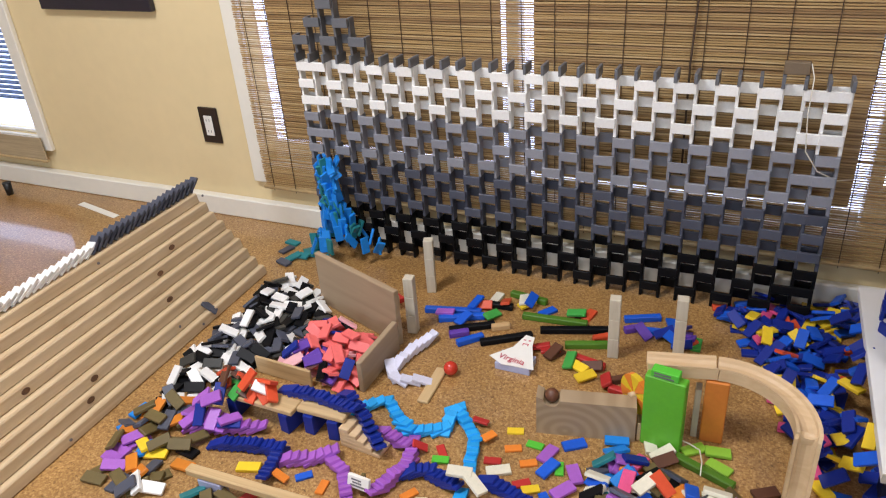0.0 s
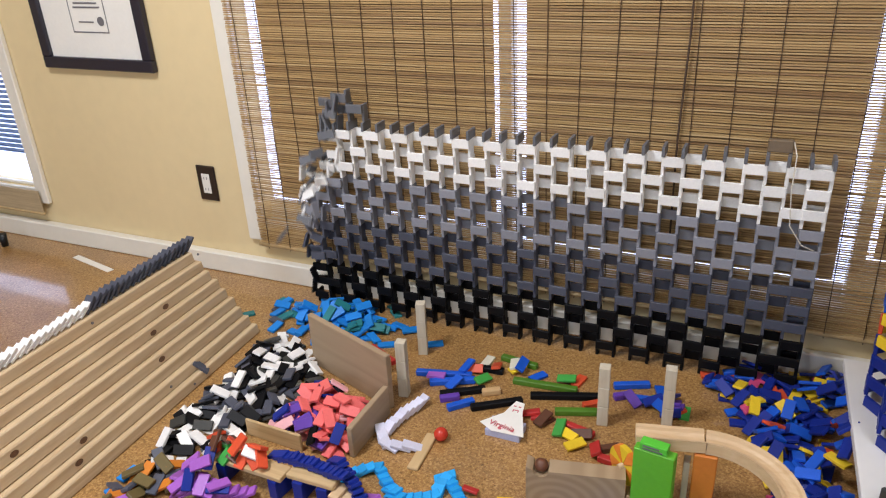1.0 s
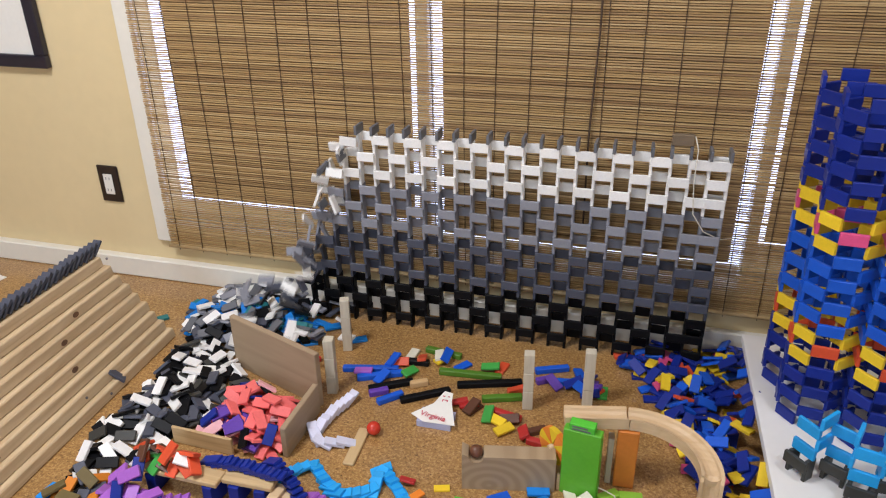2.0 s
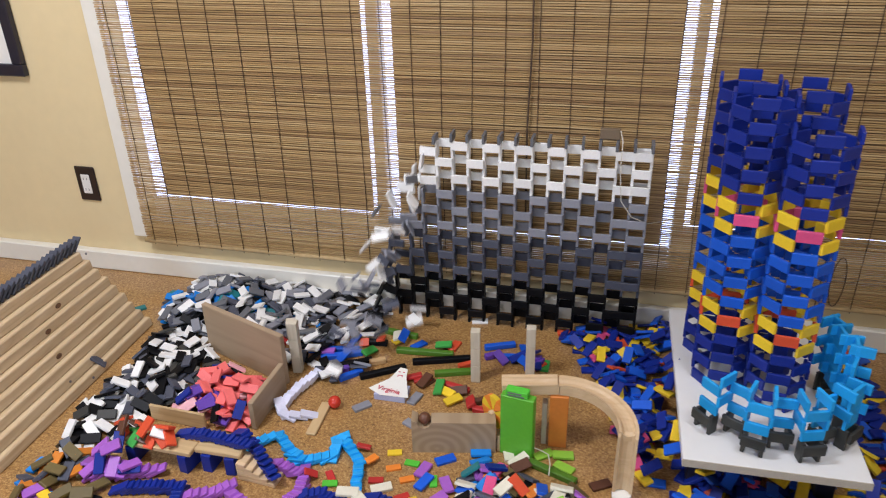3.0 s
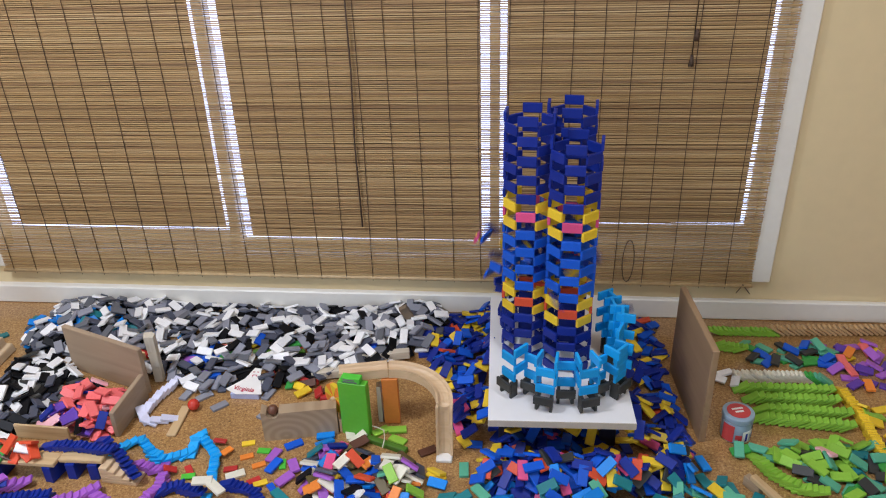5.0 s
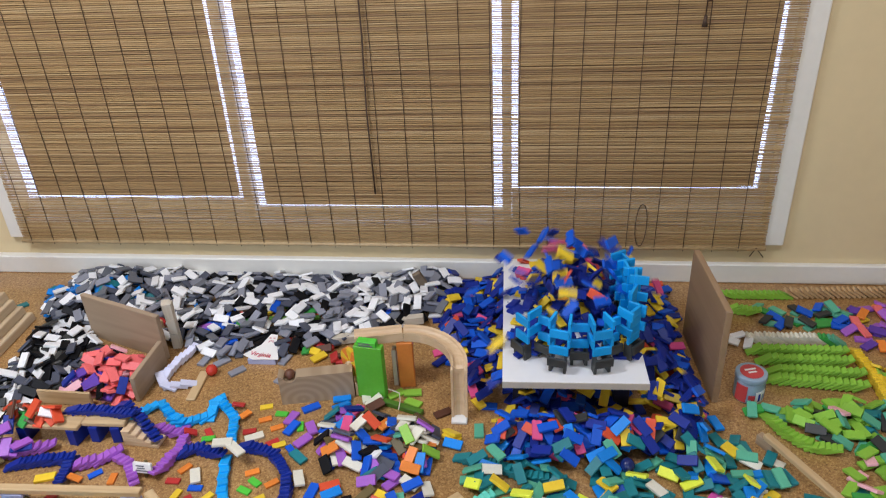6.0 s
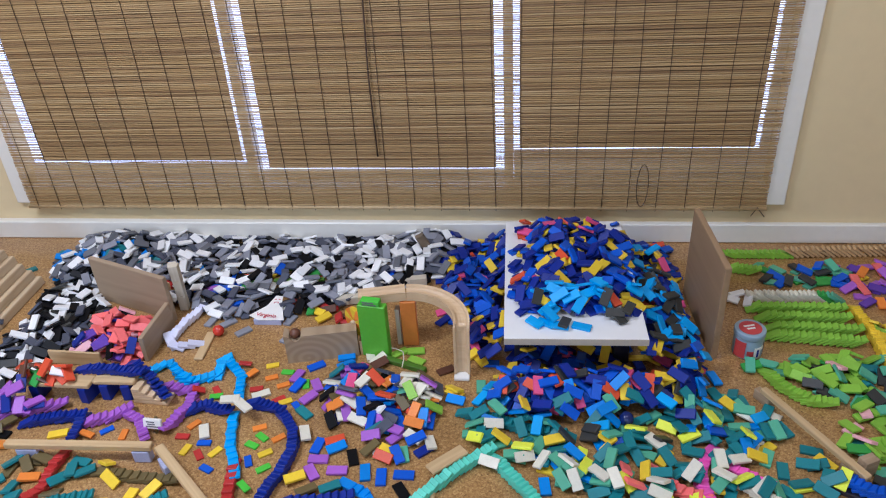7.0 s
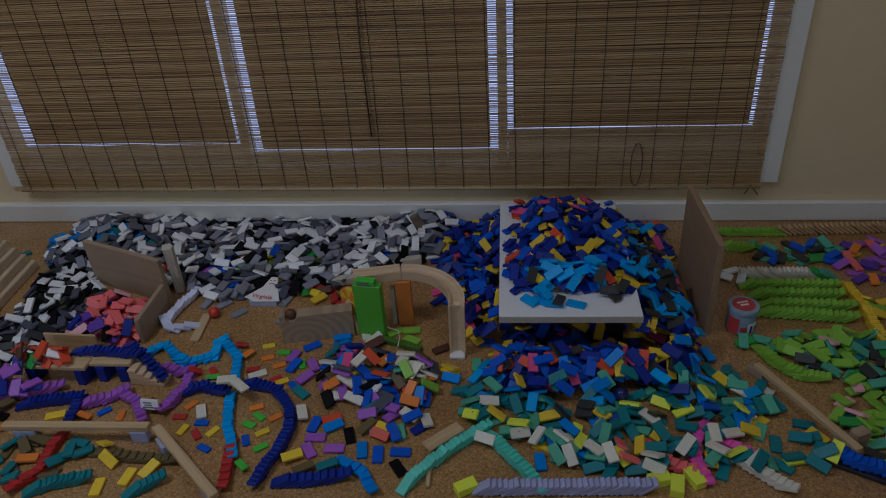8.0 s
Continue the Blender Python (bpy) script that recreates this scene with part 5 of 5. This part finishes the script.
# the wall of grey shades along the window
COLS, LEVELS, X0, PITCH, LEVEL, FRONT = 31, 12, -0.585, 0.0441, 0.0478, -0.112
SHADES = ["black"] * 3 + ["slate"] * 3 + ["silver"] * 3 + ["white"] * 3
TEXT = {"black": "black", "slate": "slate grey", "silver": "light grey", "white": "white"}
sections = {k: holder("domino_wall_section", f"{TEXT[k]} part of a collapsing openwork domino wall", "domino wall", "domino wall sections") for k in TEXT}


def front_time(x, z):
    """When the collapse reaches a place in the wall."""
    s = x + 0.30 * (0.573 - z) * (1.0 if x > -0.45 else 0.9)
    keys = [(-0.60, 0.6), (-0.42, 0.98), (-0.31, 1.5), (-0.14, 2.0), (0.44, 3.5), (0.64, 3.95), (0.73, 4.2), (0.83, 4.38), (1.0, 4.52)]
    if s <= keys[0][0]:
        return keys[0][1]
    for (a, ta), (b, tb) in zip(keys, keys[1:]):
        if s <= b:
            return ta + (tb - ta) * (s - a) / (b - a)
    return keys[-1][1]


wall = []
for n in range(LEVELS):
    col, z = SHADES[n], LEVEL * n
    for i in range(COLS + 1):
        j = lambda s: rng.uniform(-s, s)
        m = Matrix.Translation((X0 + PITCH * i + j(0.0006), FRONT + 0.0085 + DW / 2 + j(0.0008), z + DL / 2)) @ pose(0, 0, 0, 0, 0, j(1.5)) @ UPRIGHT
        wall.append((piece(sections[col], col, m), m))
    for c in range(COLS):
        edge = c in (0, COLS - 1)
        for y, odd in ((FRONT + DT / 2, 0), (FRONT + 0.0085 + DW + 0.0045, 1)):
            if (c + n) % 2 != odd and not (edge and not odd):
                continue
            m = Matrix.Translation((X0 + PITCH * (c + 0.5) + j(0.0008), y + j(0.0007), z + DL - DW / 2 + j(0.0005))) @ pose(0, 0, 0, 0, j(0.8), j(1.6)) @ ONEDGE
            wall.append((piece(sections[col], col, m), m))
top_z = LEVEL * LEVELS
for i in range(COLS + 1):
    m = Matrix.Translation((X0 + PITCH * i, FRONT + 0.021, top_z + DW / 2)) @ pose(0, 0, 0, 0, 0, rng.uniform(-3, 3)) @ ONEDGE_Y
    wall.append((piece(sections["silver"], "grey", m), m))
# small openwork peak of three storeys on the wall's end
for lev, (a, b) in enumerate(((0, 5), (1, 4), (2, 3))):
    z = top_z + DW + LEVEL * lev
    for i in range(a, b + 1):
        m = Matrix.Translation((X0 + PITCH * i, FRONT + 0.021 + rng.uniform(-0.001, 0.001), z + DL / 2)) @ pose(0, 0, 0, 0, 0, rng.uniform(-4, 4)) @ UPRIGHT
        wall.append((piece(sections["silver"], "grey", m), m))
    for c in range(a, b):
        y = FRONT + DT / 2 if (c + lev) % 2 == 0 else FRONT + 0.037
        m = Matrix.Translation((X0 + PITCH * (c + 0.5), y, z + DL - DW / 2)) @ pose(0, 0, 0, 0, rng.uniform(-1.5, 1.5), rng.uniform(-3, 3)) @ ONEDGE
        wall.append((piece(sections["silver"], "grey", m), m))


def fence_y(x):
    """Front limit of the fallen wall on the plan."""
    keys = [(-0.75, -0.30), (-0.42, -0.36), (-0.20, -0.45), (-0.10, -0.40), (-0.04, -0.50), (0.24, -0.48), (0.36, -0.43), (0.5, -0.36), (0.60, -0.28), (0.9, -0.22)]
    for (a, ya), (b, yb) in zip(keys, keys[1:]):
        if x <= b:
            return ya + (yb - ya) * (x - a) / (b - a)
    return -0.2


# places where single pieces slide far out on the cork
STRAYS = [(0.262, -0.600), (0.115, -0.560), (0.055, -0.520), (0.24, -0.50), (0.0, -0.515)]

# fallen pieces of a small blue tower at the wall's foot
blue_tower = holder("blue_tower", "small blue and teal domino tower collapsing to the floor", "domino tower")
for k in range(96):
    lv = k // 6
    a = rng.uniform(0, math.tau)
    spread = 0.020 + 0.085 * max(0, 1 - lv / 8) ** 1.5
    x0, y0, z0 = -0.505 + 0.4 * spread + spread * math.cos(a) * 1.2, -0.165 + spread * math.sin(a) * 0.8, 0.03 + 0.018 * lv
    m0 = Matrix.Translation((x0, y0, z0)) @ pose(0, 0, 0, rng.uniform(-60, 60), rng.uniform(40, 100), rng.uniform(-180, 180))
    for _ in range(50):
        x, y = -0.46 + rng.gauss(0, 0.11), -0.20 + rng.gauss(0, 0.055)
        if y > fence_y(x) + 0.03 and not blocked(x, y):
            break
    m1 = settle(x, y, rng.uniform(0, math.tau))
    ob = piece(blue_tower, "azure" if k % 4 else "teal", m0)
    drop(ob, m0, m1, 0.0, 0.12 + 0.28 * math.sqrt(z0 / 0.3))

order = []
for ob, m0 in wall:
    p = m0.translation
    order.append((front_time(p.x, p.z) + rng.uniform(-0.04, 0.05), ob, m0))
order.sort(key=lambda q: q[0])
order.sort(key=lambda q: (round((q[2].translation.x + 0.6) / 0.28), q[2].translation.z + rng.uniform(-0.06, 0.06)))
for t0, ob, m0 in order:
    p = m0.translation

    def spot():
        for _ in range(60):
            x = p.x + rng.gauss(-0.06 if p.x > -0.4 else 0.0, 0.085)
            y = mix_line(-0.035, fence_y(x), rng.random() ** 0.9)
            if not blocked(x, y) and -0.64 < x < 0.74 - 0.35 * rng.random():
                break
        return x, y

    x, y = lowest(spot, 4)
    if t0 > 2.4 and STRAYS and m0.translation.z > 0.3:
        x, y = STRAYS.pop()
    m1 = settle(x, y, rng.uniform(0, math.tau))
    drop(ob, m0, m1, t0, 0.16 + math.sqrt(2 * max(0.02, p.z) / 9.8) * 1.15, 0.0)

# the blue tower on the white board
BOARD_Z, SIDE = 0.147, 0.048
LOBES = [(0.958, -0.305, 4.60, 0.36), (0.973, -0.431, 5.32, 0.32), (1.078, -0.362, 5.02, 0.32), (1.083, -0.488, 5.50, 0.38)]
R_AP = SIDE / 2 / math.tan(math.pi / 8)
tower_order = []
for (cx, cy, T, spread) in LOBES:
    h = holder("domino_tower_column", "blue domino tower column with yellow and pink bands", "domino tower", "domino tower columns")
    for k in range(26 if cy < -0.45 else 28):
        col = "navy" if k <= 5 or k >= 19 else "blue"
        if k in (6, 8, 16, 18):
            col = "yellow"
        elif k == 7:
            col = "vermilion"
        elif k == 17:
            col = "pink"
        for f in range(8):
            if (f + k) % 2:
                continue
            a = math.radians(-90 + 45 * (f + 1) - 6)
            rr = R_AP + rng.uniform(-0.001, 0.001)
            m = Matrix.Translation((cx + rr * math.cos(a), cy + rr * math.sin(a), BOARD_Z + 0.0125 + 0.0243 * k)) @ pose(0, 0, 0, 0, rng.uniform(-0.8, 0.8), math.degrees(a) + 90 + rng.uniform(-2, 2)) @ ONEDGE
            tower_order.append((T + spread * (1 - k / 26) + rng.uniform(-0.03, 0.03), piece(h, col, m), m))

# ring of sky blue frames on charcoal feet, rising towards the window
ring_order = []
h_ring = holder("domino_ring", "ring of sky blue domino frames on charcoal feet", "domino ring")
RC, R_OUT, R_IN = (1.070, -0.514), 0.184, 0.147


def ring_piece(col, ang, r, z, turn, flat):
    a = radians(ang)
    m = Matrix.Translation((RC[0] + r * math.cos(a), RC[1] + r * math.sin(a), z)) @ pose(0, 0, 0, 0, 0, ang + turn) @ flat
    ring_order.append((6.10 - 0.12 * (ang - 200) / 180 + rng.uniform(0, 0.06), piece(h_ring, col, m), m))


ang, outer = 214.0, True
while ang < 392:
    far = max(0.0, ang - 306)
    edge = R_OUT - 0.042 * min(1.0, far / 45)
    inner = R_IN if far <= 0 else edge - 0.014
    r, wide = (edge, 15.0) if outer else (inner, 18.0)
    top = 3 + int(outer and ang > 235 or far > 0) + int(round(1.8 * min(1.0, far / 40)))
    z0 = BOARD_Z + DL
    for s in (-1, 1):
        ring_piece("charcoal", ang + wide / 2 + s * wide * 0.36, r, BOARD_Z + DL / 2, 90, UPRIGHT)
    ring_piece("charcoal", ang + wide / 2, r + 0.017, BOARD_Z + DL - DW / 2, 90, ONEDGE)
    for k in range(0, top, 2 if ang < 300 else 1):
        ring_piece("cyan", ang + wide / 2, r, z0 + DW / 2 + 0.0243 * k + 0.001, 90, ONEDGE)
    for k in range(1, top + 1, 2):
        ring_piece("cyan", ang + wide, (edge + inner) / 2, z0 + DW / 2 + 0.0243 * k + 0.001, 0, ONEDGE)
    ang += wide
    outer = not outer

for t0, ob, m0 in sorted(tower_order, key=lambda q: q[0]):
    p = m0.translation
    for _ in range(60):
        r = rng.random()
        if r < 0.70:
            x, y = rng.gauss(1.07, 0.12), rng.gauss(-0.44, 0.19)
            ok = 0.90 < x < 1.233 and -0.64 < y < -0.165 and level_at(x, y) < 0.215 - 0.14 * abs(y + 0.32)
        elif r < 0.83:
            x, y = rng.gauss(0.78, 0.08), rng.gauss(-0.30, 0.16)
            ok = 0.69 < x < 0.87 and -0.70 < y < -0.05 and level_at(x, y) < 0.075
        elif r < 0.95:
            x, y = rng.gauss(1.31, 0.05), rng.gauss(-0.40, 0.18)
            ok = 1.26 < x < 1.39 and -0.72 < y < -0.06
        else:
            x, y = rng.uniform(0.9, 1.35), rng.gauss(-0.80, 0.04)
            ok = y < -0.765 and level_at(x, y) < 0.03
        if ok and not blocked(x, y):
            break
    drop(ob, m0, settle(x, y, rng.uniform(0, math.tau)), t0, 0.14 + math.sqrt(2 * max(0.03, p.z - 0.1) / 9.8), 0.03)
for t0, ob, m0 in sorted(ring_order, key=lambda q: q[0]):
    p = m0.translation
    for _ in range(60):
        r = rng.random()
        if r < 0.24:
            x, y = rng.uniform(0.96, 1.22), rng.uniform(-0.70, -0.56)
            ok = True
        elif r < 0.50:
            x, y = rng.gauss(1.13, 0.19), rng.gauss(-0.84, 0.07)
            ok = -1.0 < y < -0.765 and 0.8 < x < 1.5 and level_at(x, y) < 0.035
        else:
            x, y = rng.gauss(1.32, 0.05), rng.gauss(-0.50, 0.13)
            ok = 1.26 < x < 1.395 and -0.75 < y < -0.1
        if ok and not blocked(x, y):
            break
    drop(ob, m0, settle(x, y, rng.uniform(0, math.tau)), t0, 0.31, 0.04)


def motions():
    for ob, m0, m1, t0, dur, hop in MOVES:
        q0, q1 = m0.to_quaternion(), m1.to_quaternion()
        # a domino looks alike when turned half round, so take the nearest of its rest poses
        best = max((q1 @ Euler((a, b, c)).to_quaternion() for a in (0, math.pi) for b in (0, math.pi) for c in (0, math.pi)), key=lambda q: abs(q.dot(q0)))
        p0, p1 = m0.translation, m1.translation
        rows = [(0.0, m0)] if t0 <= 0 else [(0.0, m0), (t0, m0)]
        n = 4
        for i in range(1, n + 1):
            s = i / n
            p = p0.lerp(p1, 0.2 * s + 0.8 * s * s)
            p.z = p0.z + (p1.z - p0.z) * s * s + hop * 4 * s * (1 - s)
            rows.append((min(7.9, t0 + dur * s), Matrix.LocRotScale(p, q0.slerp(best, 0.35 * s + 0.65 * s * s), None)))
        rows.append((8.0, rows[-1][1]))
        walk(ob, rows)
    # the small box rides down with the last of the wall
    b0, b1 = STRING_BOX.matrix_basis.copy(), pose(0.60, -0.17, 0.085, 18, 62, 30)
    walk(STRING_BOX, [(0.0, b0), (4.3, b0), (4.42, Matrix.LocRotScale(b0.translation.lerp(b1.translation, 0.4), b0.to_quaternion().slerp(b1.to_quaternion(), 0.4), None)), (4.62, b1), (8.0, b1)])
    # posts knocked over by the falling wall
    for post, t0, lean, shift, axis in ((POSTS[1], 2.1, 10, (0.02, -0.16), 0), (POSTS[2], 4.05, 86, (-0.03, -0.03), 1), (POSTS[3], 4.25, 86, (-0.05, 0.02), 1)):
        tip = lambda a: pose(0, 0, 0, 0, a, 0) if axis else pose(0, 0, 0, a, 0, 0)
        m = post.matrix_basis.copy()
        half = Matrix.Translation((shift[0] / 2, shift[1] / 2, 0.004)) @ m @ tip(lean / 2)
        full = Matrix.Translation((*shift, 0.0135 if lean > 40 else 0.002)) @ m @ tip(lean)
        walk(post, [(0.0, m), (t0, m), (t0 + 0.22, half), (t0 + 0.42, full), (8.0, full)])


motions()
